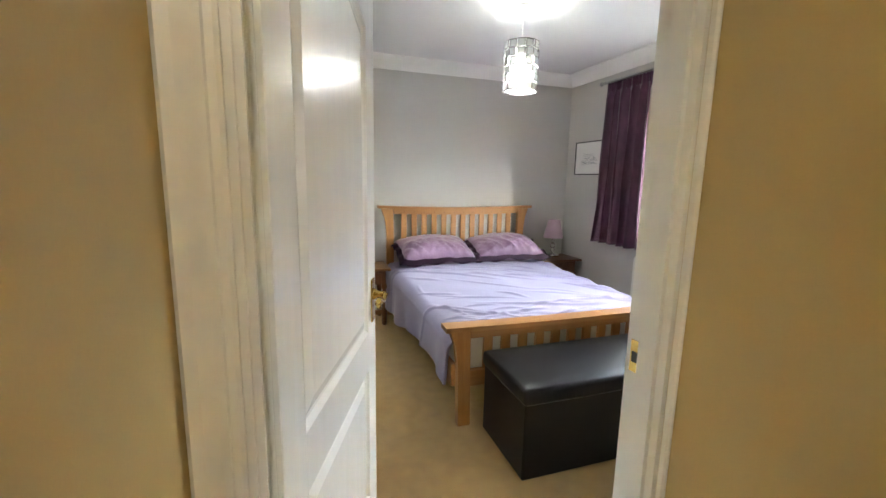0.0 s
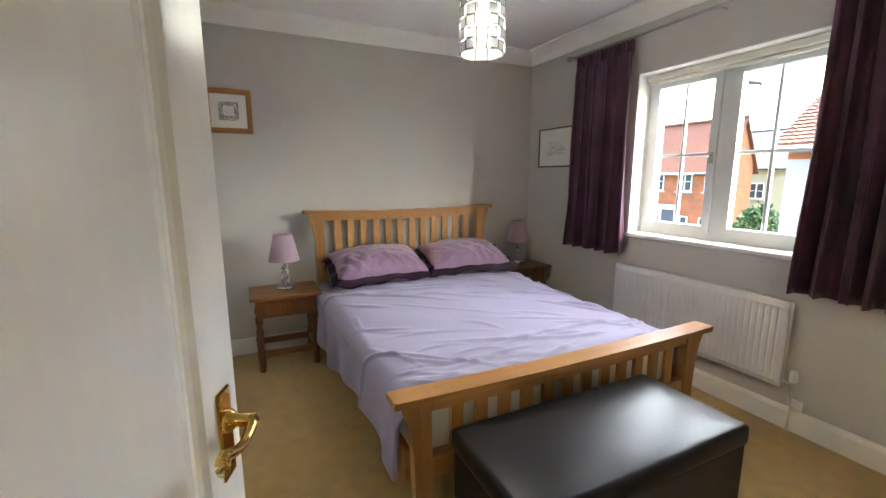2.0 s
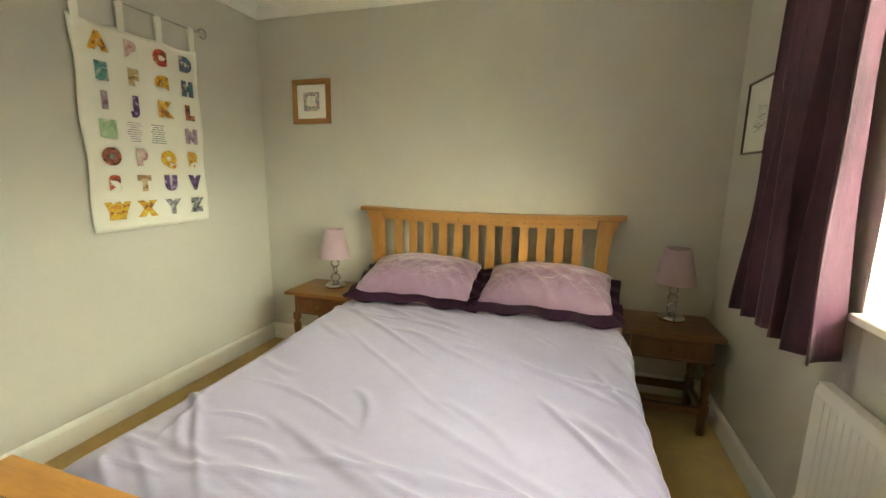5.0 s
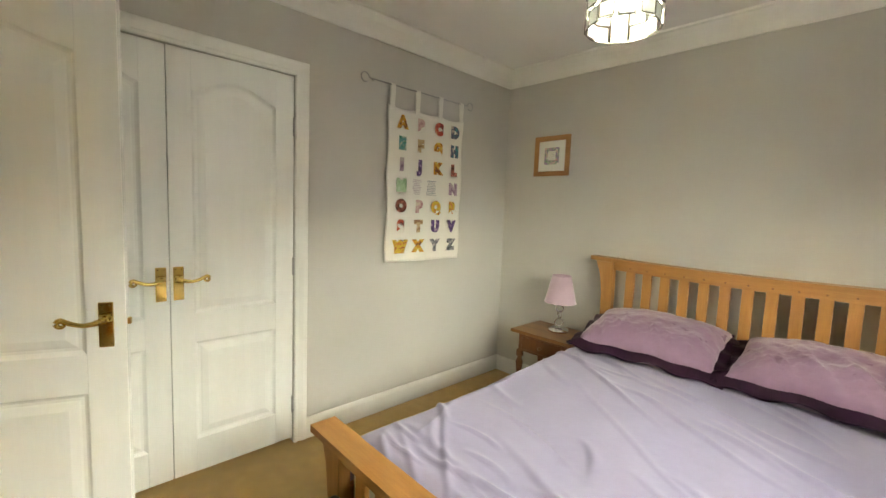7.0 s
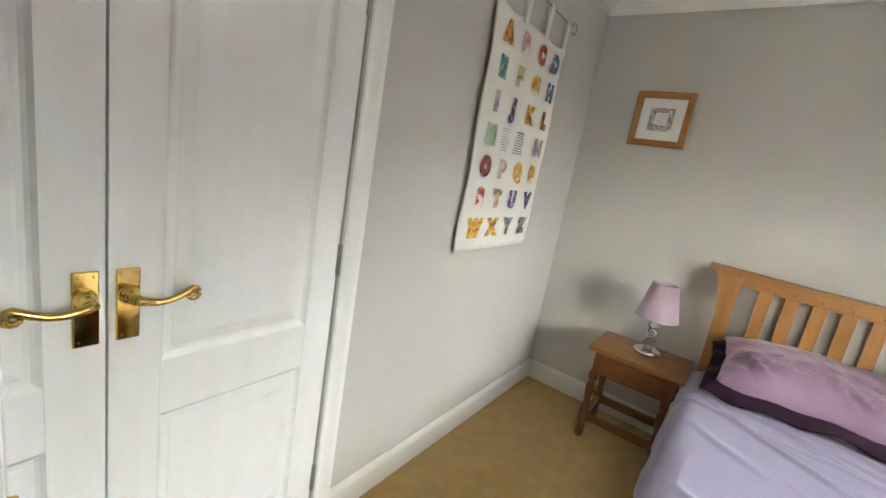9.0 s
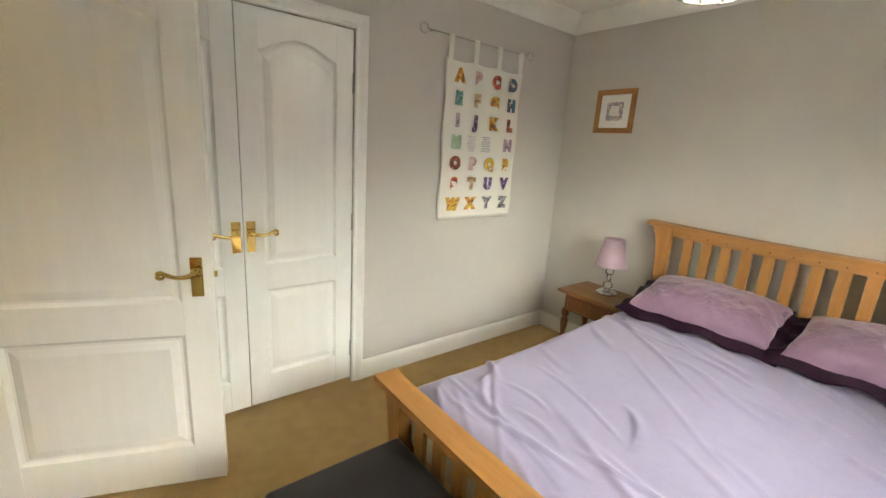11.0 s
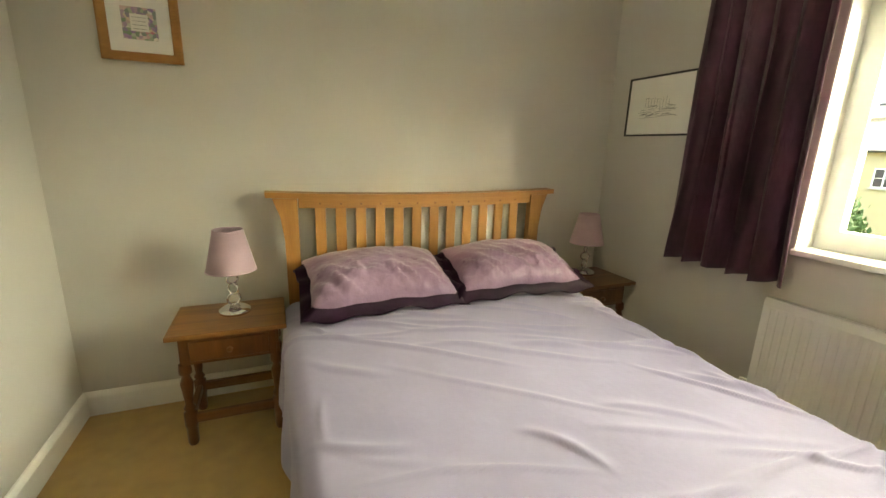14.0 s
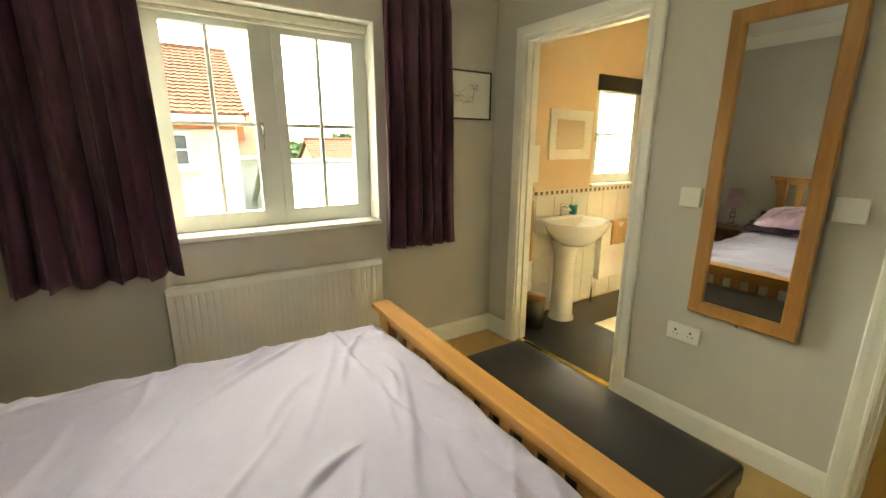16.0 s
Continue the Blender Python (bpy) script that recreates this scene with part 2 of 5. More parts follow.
def lathe(profile, seg=24, c=(0, 0, 0), bm=None, sx=1.0, sy=1.0):
    """Turned shape from (radius, height) pairs."""
    bm = bm or bmesh.new()
    rings = []
    for r, z in profile:
        if r < 1e-5:
            rings.append([bm.verts.new((c[0], c[1], c[2] + z))])
        else:
            rings.append([bm.verts.new((c[0] + sx * r * math.cos(2 * math.pi * i / seg), c[1] + sy * r * math.sin(2 * math.pi * i / seg), c[2] + z)) for i in range(seg)])
    for a, b in zip(rings, rings[1:]):
        for i in range(seg):
            j = (i + 1) % seg
            if len(a) == 1 and len(b) > 1:
                bm.faces.new((a[0], b[i], b[j]))
            elif len(b) == 1 and len(a) > 1:
                bm.faces.new((a[i], a[j], b[0]))
            elif len(a) > 1:
                bm.faces.new((a[i], a[j], b[j], b[i]))
    return bm


def tube(pts, r, seg=8, bm=None, closed=False):
    bm = bm or bmesh.new()
    pts = [Vector(p) for p in pts]
    n = len(pts)
    rad = r if isinstance(r, (list, tuple)) else [r] * n
    rings = []
    for i, p in enumerate(pts):
        a = pts[i - 1] if (i or closed) else p
        b = pts[(i + 1) % n] if (i < n - 1 or closed) else p
        d = (b - a).normalized()
        q = d.to_track_quat("Z", "X")
        rings.append([bm.verts.new(p + q @ Vector((rad[i] * math.cos(2 * math.pi * k / seg), rad[i] * math.sin(2 * math.pi * k / seg), 0))) for k in range(seg)])
    pairs = list(zip(rings, rings[1:])) + ([(rings[-1], rings[0])] if closed else [])
    for a, b in pairs:
        shift = 0
        if closed and b is rings[0]:
            shift = min(range(seg), key=lambda s: (a[0].co - b[s].co).length)
        for k in range(seg):
            j = (k + 1) % seg
            bm.faces.new((a[k], a[j], b[(j + shift) % seg], b[(k + shift) % seg]))
    if not closed:
        bm.faces.new(rings[0])
        bm.faces.new(rings[-1])
    return bm


def prism(outline, depth, m=None, bm=None):
    """An outline in x and z, given depth along y."""
    bm = bm or bmesh.new()
    m = m or Matrix()
    a = [bm.verts.new(m @ Vector((x, 0, z))) for x, z in outline]
    b = [bm.verts.new(m @ Vector((x, depth, z))) for x, z in outline]
    n = len(outline)
    bm.faces.new(a)
    bm.faces.new(b)
    for i in range(n):
        bm.faces.new((a[i], a[(i + 1) % n], b[(i + 1) % n], b[i]))
    return bm


def moved(bm, m):
    bmesh.ops.transform(bm, matrix=m, verts=bm.verts)
    return bm


def on_wall(origin, u, n):
    """Frame of a wall: x along u, y out of the wall, z up."""
    m = Matrix((Vector(u), Vector(n), Vector((0, 0, 1)))).transposed().to_4x4()
    m.translation = origin
    return m


def strip(p0, p1, profile, inward, mitre0=1, mitre1=1, bm=None):
    """A straight moulding from p0 to p1: profile pairs (distance from the wall, height), mitred at inside corners."""
    bm = bm or bmesh.new()
    p0, p1, inw = Vector(p0), Vector(p1), Vector(inward)
    d = (p1 - p0).normalized()
    up = Vector((0, 0, 1))
    a = [bm.verts.new(p0 + inw * o + up * h + d * o * mitre0) for o, h in profile]
    b = [bm.verts.new(p1 + inw * o + up * h - d * o * mitre1) for o, h in profile]
    n = len(profile)
    for i in range(n):
        bm.faces.new((a[i], a[(i + 1) % n], b[(i + 1) % n], b[i]))
    bm.faces.new(a)
    bm.faces.new(b)
    return bm


ARCH = [(0.0, 0.0), (0.0, 0.012), (0.006, 0.016), (0.016, 0.016), (0.020, 0.012), (0.030, 0.014), (0.050, 0.020), (0.066, 0.021), (0.072, 0.015), (0.072, 0.0)]


def architrave(w, h, m):
    """A three-sided moulding round an opening w wide and h high."""
    bm = bmesh.new()
    runs = []
    for o, p in ARCH:
        runs.append([bm.verts.new(m @ Vector(v)) for v in ((-o, p, -0.015), (-o, p, h + o), (w + o, p, h + o), (w + o, p, -0.015))])
    for a, b in zip(runs, runs[1:]):
        for i in range(3):
            bm.faces.new((a[i], a[i + 1], b[i + 1], b[i]))
    bm.faces.new([r[0] for r in runs])
    bm.faces.new([r[3] for r in runs])
    return bm


def walls(boxes):
    bm = bmesh.new()
    for b in boxes:
        box(*b, bm=bm)
    return bm


# ---- the large structure ----
W, E, S, N, H, FL = 0.0, 3.0, 2.87, 6.21, 2.425, -0.015      # bedroom faces
SKEW = Matrix.Translation((0, S, 0)) @ Matrix.Rotation(radians(3.4), 4, "Z") @ Matrix.Translation((0, -S, 0))  # the south wall runs out of square
DX0, DX1, DH = 0.10, 0.955, 1.995               # bedroom doorway
BX0, BX1, BH = 1.955, 2.735, 1.975               # bathroom doorway
CY0, CY1, CH = 3.265, 4.402, 1.995                # cupboard doors
WY0, WY1, WZ0, WZ1 = 3.915, 5.01, 0.905, 2.005   # window
T = 0.10

fixed("floor", box(-0.85, 0.6, -0.12, 3.3, 6.6, FL), CARPET, "beige wool carpet laid wall to wall", "carpet")
fixed("ceiling", box(-0.85, 0.6, H, 3.3, 6.6, H + 0.1), CEIL, "white painted plaster ceiling", "ceiling")
fixed("wall_north", box(-0.12, N, FL, E + 0.3, N + 0.15, H), WALL, "greige painted bedroom wall behind the bed", "wall")
fixed("wall_west", walls([(-T, S - 0.1, FL, W, CY0, H), (-T, CY1, FL, W, N, H), (-T, CY0, CH, W, CY1, H)]), WALL, "greige painted wall with a cupboard opening", "wall")
fixed("wall_east", walls([(E, S + 0.08, FL, E + 0.3, WY0, H), (E, WY1, FL, E + 0.3, N, H), (E, WY0, 0, E + 0.3, WY1, WZ0), (E, WY0, WZ1, E + 0.3, WY1, H)]), WALL, "greige painted outer wall with a deep window opening", "wall")
fixed("wall_south", walls([(W - 0.0, S - T, FL, DX0, S, H), (DX1, S - T, FL, BX0, S, H), (BX1, S - T, FL, E + 0.3, S, H), (DX0, S - T, DH, DX1, S, H), (BX0, S - T, BH, BX1, S, H)]), WALL, "greige painted wall with two doorways", "wall").matrix_world = SKEW
fixed("wall_cupboard", walls([(-0.8, CY0 - 0.1, 0, -0.75, CY1 + 0.1, H), (-0.75, CY0 - 0.1, FL, -T, CY0 - 0.05, H), (-0.75, CY1 + 0.05, FL, -T, CY1 + 0.1, H)]), WALL, "plain wall inside the built-in cupboard", "wall")
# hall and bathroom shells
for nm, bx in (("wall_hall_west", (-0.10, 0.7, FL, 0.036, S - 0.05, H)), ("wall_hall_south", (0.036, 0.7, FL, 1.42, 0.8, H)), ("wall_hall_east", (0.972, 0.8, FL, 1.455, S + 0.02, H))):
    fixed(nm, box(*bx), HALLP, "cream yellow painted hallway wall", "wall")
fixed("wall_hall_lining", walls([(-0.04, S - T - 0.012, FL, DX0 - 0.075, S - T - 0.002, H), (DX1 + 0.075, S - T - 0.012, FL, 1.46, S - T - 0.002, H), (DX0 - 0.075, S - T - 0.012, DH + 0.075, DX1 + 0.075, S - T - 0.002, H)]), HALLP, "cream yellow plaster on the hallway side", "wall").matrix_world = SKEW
BW = 3.0                                          # bathroom outer wall
BWY0, BWY1, BWZ0, BWZ1 = 1.36, 2.00, 1.03, 1.86
fixed("wall_bathroom", walls([(BW, 1.0, FL, BW + 0.3, BWY0, H), (BW, BWY1, FL, BW + 0.3, S + 0.05, H), (BW, BWY0, 0, BW + 0.3, BWY1, BWZ0), (BW, BWY0, BWZ1, BW + 0.3, BWY1, H), (1.46, 0.9, FL, BW + 0.3, 1.0, H), (1.46, 1.0, FL, 1.52, S - 0.02, H)]), PEACH, "peach painted bathroom wall above the tiles", "wall")
fixed("wall_bathroom_lining", walls([(1.52, S - T - 0.012, FL, BX0 - 0.02, S - T - 0.002, H), (BX1 + 0.02, S - T - 0.012, 0, BW, S - T - 0.002, H), (BX0 - 0.02, S - T - 0.012, BH + 0.02, BX1 + 0.02, S - T - 0.002, H)]), PEACH, "peach painted plaster inside the bathroom", "wall").matrix_world = SKEW
fixed("floor_bathroom", box(1.52, 1.0, FL, BW, S + 0.07, FL + 0.006), VINYL, "dark slate-grey vinyl bathroom floor", "floor")

COVE = [(0.0, 0.0), (0.0, -0.105), (0.014, -0.105), (0.020, -0.09), (0.038, -0.062), (0.068, -0.034), (0.104, -0.016), (0.122, -0.012), (0.125, 0.0)]
bm = bmesh.new()
z = H
strip((W, S, z), (W, N, z), COVE, (1, 0, 0), bm=bm)
strip((W, N, z), (E, N, z), COVE, (0, -1, 0), bm=bm)
strip((E, N, z), (E, S, z), COVE, (-1, 0, 0), bm=bm)
fixed("trim_coving_south", strip((E, S, z), (W, S, z), COVE, (0, 1, 0), 0, 0), TRIM, "white plaster coving over the doorways", "coving").matrix_world = SKEW
fixed("trim_coving", bm, TRIM, "white plaster coving round the ceiling", "coving")

SK = [(0.0, FL), (0.017, FL), (0.017, 0.082), (0.013, 0.094), (0.006, 0.105), (0.0, 0.107)]
for nm, p0, p1, inw, a, b in (
    ("baseboard_west", (W, CY1 + 0.072, 0), (W, N, 0), (1, 0, 0), 0, 1),
    ("baseboard_west_short", (W, S, 0), (W, CY0 - 0.072, 0), (1, 0, 0), 1, 0),
    ("baseboard_north", (W, N, 0), (E, N, 0), (0, -1, 0), 1, 1),
    ("baseboard_east", (E, N, 0), (E, S + 0.18, 0), (-1, 0, 0), 1, 0),
    ("baseboard_south", (BX0 - 0.072, S, 0), (DX1 + 0.072, S, 0), (0, 1, 0), 0, 0),
    ("baseboard_south_short", (E, S, 0), (BX1 + 0.072, S, 0), (0, 1, 0), 1, 0),
):
    sb = fixed(nm, strip(p0, p1, SK, inw, a, b), TRIM, "white painted torus skirting board", "skirting board")
    if "south" in nm:
        sb.matrix_world = SKEW

SOUTH_M = on_wall((0, S, 0), (1, 0, 0), (0, 1, 0))
HALL_M = on_wall((0, S - T - 0.012, 0), (1, 0, 0), (0, -1, 0))
WEST_M = on_wall((0, 0, 0), (0, 1, 0), (1, 0, 0))
sh = lambda x: Matrix.Translation((x, 0, 0))
fixed("trim_bedroom_doorway", architrave(DX1 - DX0, DH, SOUTH_M @ sh(DX0)), TRIM, "white moulded architrave round the bedroom doorway", "architrave").matrix_world = SKEW
fixed("trim_bedroom_doorway_hall", architrave(DX1 - DX0, DH, HALL_M @ sh(DX0)), TRIM, "white moulded architrave on the hallway side", "architrave").matrix_world = SKEW
fixed("trim_bathroom_doorway", architrave(BX1 - BX0, BH, SOUTH_M @ sh(BX0)), TRIM, "white moulded architrave round the bathroom doorway", "architrave").matrix_world = SKEW
fixed("trim_cupboard", architrave(CY1 - CY0, CH, WEST_M @ sh(CY0)), TRIM, "white moulded architrave round the cupboard doors", "architrave")


def lining(name, x0, x1, h, label):
    y0, y1 = S - T - 0.010, S - 0.001
    bm = walls([(x0 - 0.002, y0, FL, x0 + 0.012, y1, h), (x1 - 0.012, y0, FL, x1 + 0.002, y1, h), (x0 + 0.012, y0, h - 0.012, x1 - 0.012, y1, h + 0.002),
                (x0 + 0.012, y0 + 0.02, 0, x0 + 0.024, y1 - 0.042, h - 0.012), (x1 - 0.024, y0 + 0.02, 0, x1 - 0.012, y1 - 0.042, h - 0.012), (x0 + 0.024, y0 + 0.02, h - 0.024, x1 - 0.024, y1 - 0.042, h - 0.012)])
    ob = fixed(name, bm, TRIM, label, "door lining")
    ob.matrix_world = SKEW
    return ob


lin = lining("trim_bedroom_door_lining", DX0, DX1, DH, "white painted door lining with a stop bead")
lining("trim_bathroom_door_lining", BX0, BX1, BH, "white painted door lining of the bathroom")
sp = part("strike_plate", box(DX1 - 0.0145, S - 0.040, 0.87, DX1 - 0.0122, S - 0.012, 0.95, 0.001), BRASS, lin, "small brass strike plate")
part("bolt_hole", box(DX1 - 0.0152, S - 0.034, 0.895, DX1 - 0.0147, S - 0.018, 0.922), BLACK, sp, "dark bolt hole")
part("strike_plate", box(BX1 - 0.0145, S - 0.085, 0.87, BX1 - 0.0122, S - 0.06, 0.95, 0.001), BRASS, bpy.data.objects["trim_bathroom_door_lining"], "small brass strike plate")
fixed("trim_threshold", box(BX0 + 0.012, S - 0.055, FL + 0.006, BX1 - 0.012, S - 0.015, FL + 0.012, 0.002), BRASS, "brass strip between carpet and vinyl", "threshold strip").matrix_world = SKEW


# ---- doors ----
def arch_outline(x0, x1, z0, z1, rise, n=14):
    """A panel outline whose head rises in a shouldered arch."""
    pts = [(x0, z0), (x1, z0), (x1, z1)]
    for i in range(1, n):
        u = 1 - i / n
        s = 0.5 - 0.5 * math.cos(2 * math.pi * u)
        pts.append((x0 + (x1 - x0) * u, z1 + rise * min(1.0, s ** 0.62 * 1.0)))
    pts.append((x0, z1))
    return pts


def shrink(pts, d):
    x0, x1 = min(p[0] for p in pts), max(p[0] for p in pts)
    z0, z1 = min(p[1] for p in pts), max(p[1] for p in pts)
    cx, cz = (x0 + x1) / 2, (z0 + z1) / 2
    fx, fz = 1 - 2 * d / (x1 - x0), 1 - 2 * d / (z1 - z0)
    return [(cx + (x - cx) * fx, cz + (zz - cz) * fz) for x, zz in pts]


def door_leaf(w, h, th, panels):
    """Moulded leaf, x 0..w, y -th..0, z 0..h, with sunk mouldings round raised fields on both faces."""
    bm = bmesh.new()
    core = 0.0125
    box(0.001, -th + core, 0.001, w - 0.001, -core, h - 0.001, bm=bm)
    xs = (panels[0][0][0], panels[0][1][0])
    (lo, up) = panels
    lz0, lz1, uz0, uz1 = lo[0][1], max(p[1] for p in lo), up[0][1], up[2][1]
    for y0, y1, sgn in ((-core, 0.0, 1), (-th, -th + core, -1)):
        box(0, y0, 0, xs[0], y1, h, 0.0015, bm=bm)
        box(xs[1], y0, 0, w, y1, h, 0.0015, bm=bm)
        box(xs[0], y0, 0, xs[1], y1, lz0, bm=bm)
        box(xs[0], y0, lz1, xs[1], y1, uz0, bm=bm)
        head = [p for p in up[2:]] + [(xs[0], h), (xs[1], h)]
        prism(head, y1 - y0, Matrix.Translation((0, y0, 0)), bm)
        face, deep = (0.0, -core) if sgn > 0 else (-th, -th + core)
        for o in panels:
            loops = [(o, face), (shrink(o, 0.007), face - sgn * 0.007), (shrink(o, 0.014), face - sgn * 0.0115), (shrink(o, 0.024), face - sgn * 0.0115), (shrink(o, 0.030), face - sgn * 0.009), (shrink(o, 0.055), face - sgn * 0.002)]
            rings = [[bm.verts.new((x, yy, zz)) for x, zz in pts] for pts, yy in loops]
            for a, b in zip(rings, rings[1:]):
                for i in range(len(a)):
                    j = (i + 1) % len(a)
                    bm.faces.new((a[i], a[j], b[j], b[i]))
            bm.faces.new(rings[-1])
    return bm


def lever_set(parent, x, z, y, out, way):
    """Brass plate and scroll lever on a door face; out: side of the face; way: lever's direction along x."""
    plate = part("handle_plate", box(x - 0.021, min(y, y + out * 0.006), z - 0.077, x + 0.021, max(y, y + out * 0.006), z + 0.077, 0.003, seg=2), BRASS, parent, "polished brass back plate")
    bm = lathe([(0.0195, 0), (0.0195, 0.005), (0.0145, 0.011), (0.0105, 0.018), (0.0105, 0.045), (0, 0.046)], 16)
    moved(bm, Matrix.Translation((x, y + out * 0.006, z + 0.022)) @ Matrix.Rotation(radians(-90 * out), 4, "X"))
    pts = [(x, y + out * 0.046, z + 0.022)]
    for i in range(1, 10):
        u = i / 9
        pts.append((x + way * 0.105 * u, y + out * (0.046 + 0.004 * math.sin(3 * u)), z + 0.022 - 0.012 * math.sin(math.pi * u * 1.1) + 0.006 * u))
    e = pts[-1]
    for i in range(1, 9):
        a = i / 8 * 4.6
        pts.append((e[0] + way * 0.011 * math.sin(a), e[1], e[2] - 0.011 + 0.011 * math.cos(a)))
    tube(pts, [0.0115, 0.0100, 0.0088, 0.008, 0.0074, 0.0072, 0.0074, 0.008, 0.0085, 0.009] + [0.0088, 0.0085, 0.008, 0.0075, 0.007, 0.006, 0.005, 0.004], 10, bm)
    part("handle_lever", bm, BRASS, plate, "scrolled brass lever", True)
    for sx, dz in ((-0.012, -0.066), (0.012, -0.066), (-0.012, 0.066), (0.012, 0.066)):
        part("screw", moved(lathe([(0.0034, 0), (0.003, 0.0012), (0, 0.0015)], 10), Matrix.Translation((x + sx, y + out * 0.006, z + dz)) @ Matrix.Rotation(radians(-90 * out), 4, "X")), BRASS, plate)


def hinge(parent, x, y, z, material=STEEL):
    part("hinge", lathe([(0, 0), (0.0065, 0), (0.0065, 0.095), (0, 0.096)], 10, (x, y, z - 0.048)), material, parent, "small steel butt hinge")


LEAF_W, LEAF_H = 0.80, 1.972
op = radians(69)
door = thing("bedroom_door", (DX0 + 0.014, S + 0.014, 0.0), "white moulded two-panel bedroom door standing open", "door")
door.rotation_euler[2] = op
pan = [[(0.112, 0.17), (0.688, 0.17), (0.688, 0.665), (0.112, 0.665)], arch_outline(0.112, 0.688, 0.80, 1.78, 0.075)]
part("leaf", door_leaf(LEAF_W, LEAF_H, 0.035, pan), DOOR, door)
lever_set(door, LEAF_W - 0.055, 0.90, -0.035, -1, -1)
lever_set(door, LEAF_W - 0.055, 0.90, 0.0, 1, -1)
part("latch", box(LEAF_W, -0.026, 0.895, LEAF_W + 0.011, -0.012, 0.918, 0.002), BRASS, door, "brass latch bolt")
for hz in (0.2, 0.98, 1.76):
    hinge(door, -0.006, 0.004, hz)

for i, (y0, y1, way) in enumerate(((CY0 + 0.004, 3.8245, -1), (3.8285, CY1 - 0.004, 1))):
    d = thing("cupboard_door", (-0.004, y0, 0.012), "white moulded two-panel cupboard door, closed", "door", "cupboard doors")
    d.matrix_world = on_wall((-0.004, y0, 0.012), (0, 1, 0), (1, 0, 0))
    w = y1 - y0
    pan = [[(0.095, 0.165), (w - 0.095, 0.165), (w - 0.095, 0.648), (0.095, 0.648)], arch_outline(0.095, w - 0.095, 0.785, 1.80, 0.07)]
    part("leaf", door_leaf(w, CH - 0.018, 0.035, pan), DOOR, d)
    lever_set(d, w - 0.032 if way < 0 else 0.032, 0.935, 0.0, 1, way)
    for hz in (0.2, 0.98, 1.72):
        hinge(d, 0.001 if way < 0 else w - 0.001, 0.006, hz)
stop = thing("door_stop", (0.13, 3.215, FL), "small chrome and white door stop on the carpet", "door stop")
part("post", lathe([(0.014, 0), (0.014, 0.005), (0.006, 0.009), (0.006, 0.05), (0.010, 0.052), (0.010, 0.062), (0, 0.063)], 14), CHROME, stop, "", True)
part("cap", lathe([(0.012, 0.0), (0.013, 0.012), (0.008, 0.017), (0, 0.018)], 14, (0, 0, 0.0635)), PLASTIC, stop, "white rubber cap", True)


# ---- window ----
def casement(parent, y0, y1, z0, z1, x, handle_side, pane=None):
    """A sash with glazing bars; x is its inner face."""
    f = 0.048
    sash = part("sash", walls([(x, y0, z0, x + 0.05, y0 + f, z1), (x, y1 - f, z0, x + 0.05, y1, z1), (x, y0 + f, z0, x + 0.05, y1 - f, z0 + f), (x, y0 + f, z1 - f, x + 0.05, y1 - f, z1)]), UPVC, parent)
    zm = z0 + f + (z1 - z0 - 2 * f) * 0.50
    ym = (y0 + y1) / 2
    part("glazing_bar", box(x + 0.012, ym - 0.010, z0 + f, x + 0.036, ym + 0.010, z1 - f, 0.003), UPVC, sash)
    part("glazing_bar", box(x + 0.0135, y0 + f, zm - 0.010, x + 0.0345, y1 - f, zm + 0.010, 0.003), UPVC, sash)
    g = part("pane", box(x + 0.022, y0 + f - 0.004, z0 + f - 0.004, x + 0.026, y1 - f + 0.004, z1 - f + 0.004), pane or PANE, sash, "double glazing")
    g.visible_shadow = False
    if handle_side:
        yh = y0 + 0.024 if handle_side < 0 else y1 - 0.024
        hd = part("window_handle", box(x - 0.010, yh - 0.012, zm - 0.06, x, yh + 0.012, zm + 0.01, 0.003), STEEL, sash, "grey metal casement handle")
        part("lever", tube([(x - 0.010, yh, zm - 0.01), (x - 0.030, yh, zm - 0.012), (x - 0.036, yh, zm - 0.04), (x - 0.034, yh, zm - 0.13)], [0.006, 0.006, 0.006, 0.005], 8), STEEL, hd, "", True)
    return sash


WX = E + 0.125
win = tagged(new("window_1"), "white double casement window with glazing bars in a deep reveal", "window", kind="structure")
part("window_frame", walls([(WX, WY0, WZ0, WX + 0.07, WY0 + 0.05, WZ1), (WX, WY1 - 0.05, WZ0, WX + 0.07, WY1, WZ1), (WX, WY0 + 0.05, WZ0, WX + 0.07, WY1 - 0.05, WZ0 + 0.05), (WX, WY0 + 0.05, WZ1 - 0.06, WX + 0.07, WY1 - 0.05, WZ1), (WX, 4.43, WZ0 + 0.05, WX + 0.07, 4.50, WZ1 - 0.06)]), UPVC, win)
casement(win, 4.497, WY1 - 0.045, WZ0 + 0.045, WZ1 - 0.055, WX - 0.012, -1)
casement(win, WY0 + 0.045, 4.433, WZ0 + 0.045, WZ1 - 0.055, WX - 0.012, 0)
fixed("window_sill", box(E - 0.028, WY0 - 0.0, WZ0 - 0.020, WX - 0.001, WY1 + 0.0, WZ0 + 0.006, 0.004), TRIM, "white painted window board", "window sill")
fixed("trim_window_reveal", walls([(E + 0.001, WY0 - 0.001, WZ0 + 0.007, WX, WY0 + 0.006, WZ1 - 0.006), (E + 0.001, WY1 - 0.006, WZ0 + 0.007, WX, WY1 + 0.001, WZ1 - 0.006), (E + 0.001, WY0, WZ1 - 0.006, WX, WY1, WZ1 + 0.001)]), TRIM, "white painted plaster of the window reveal", "reveal")
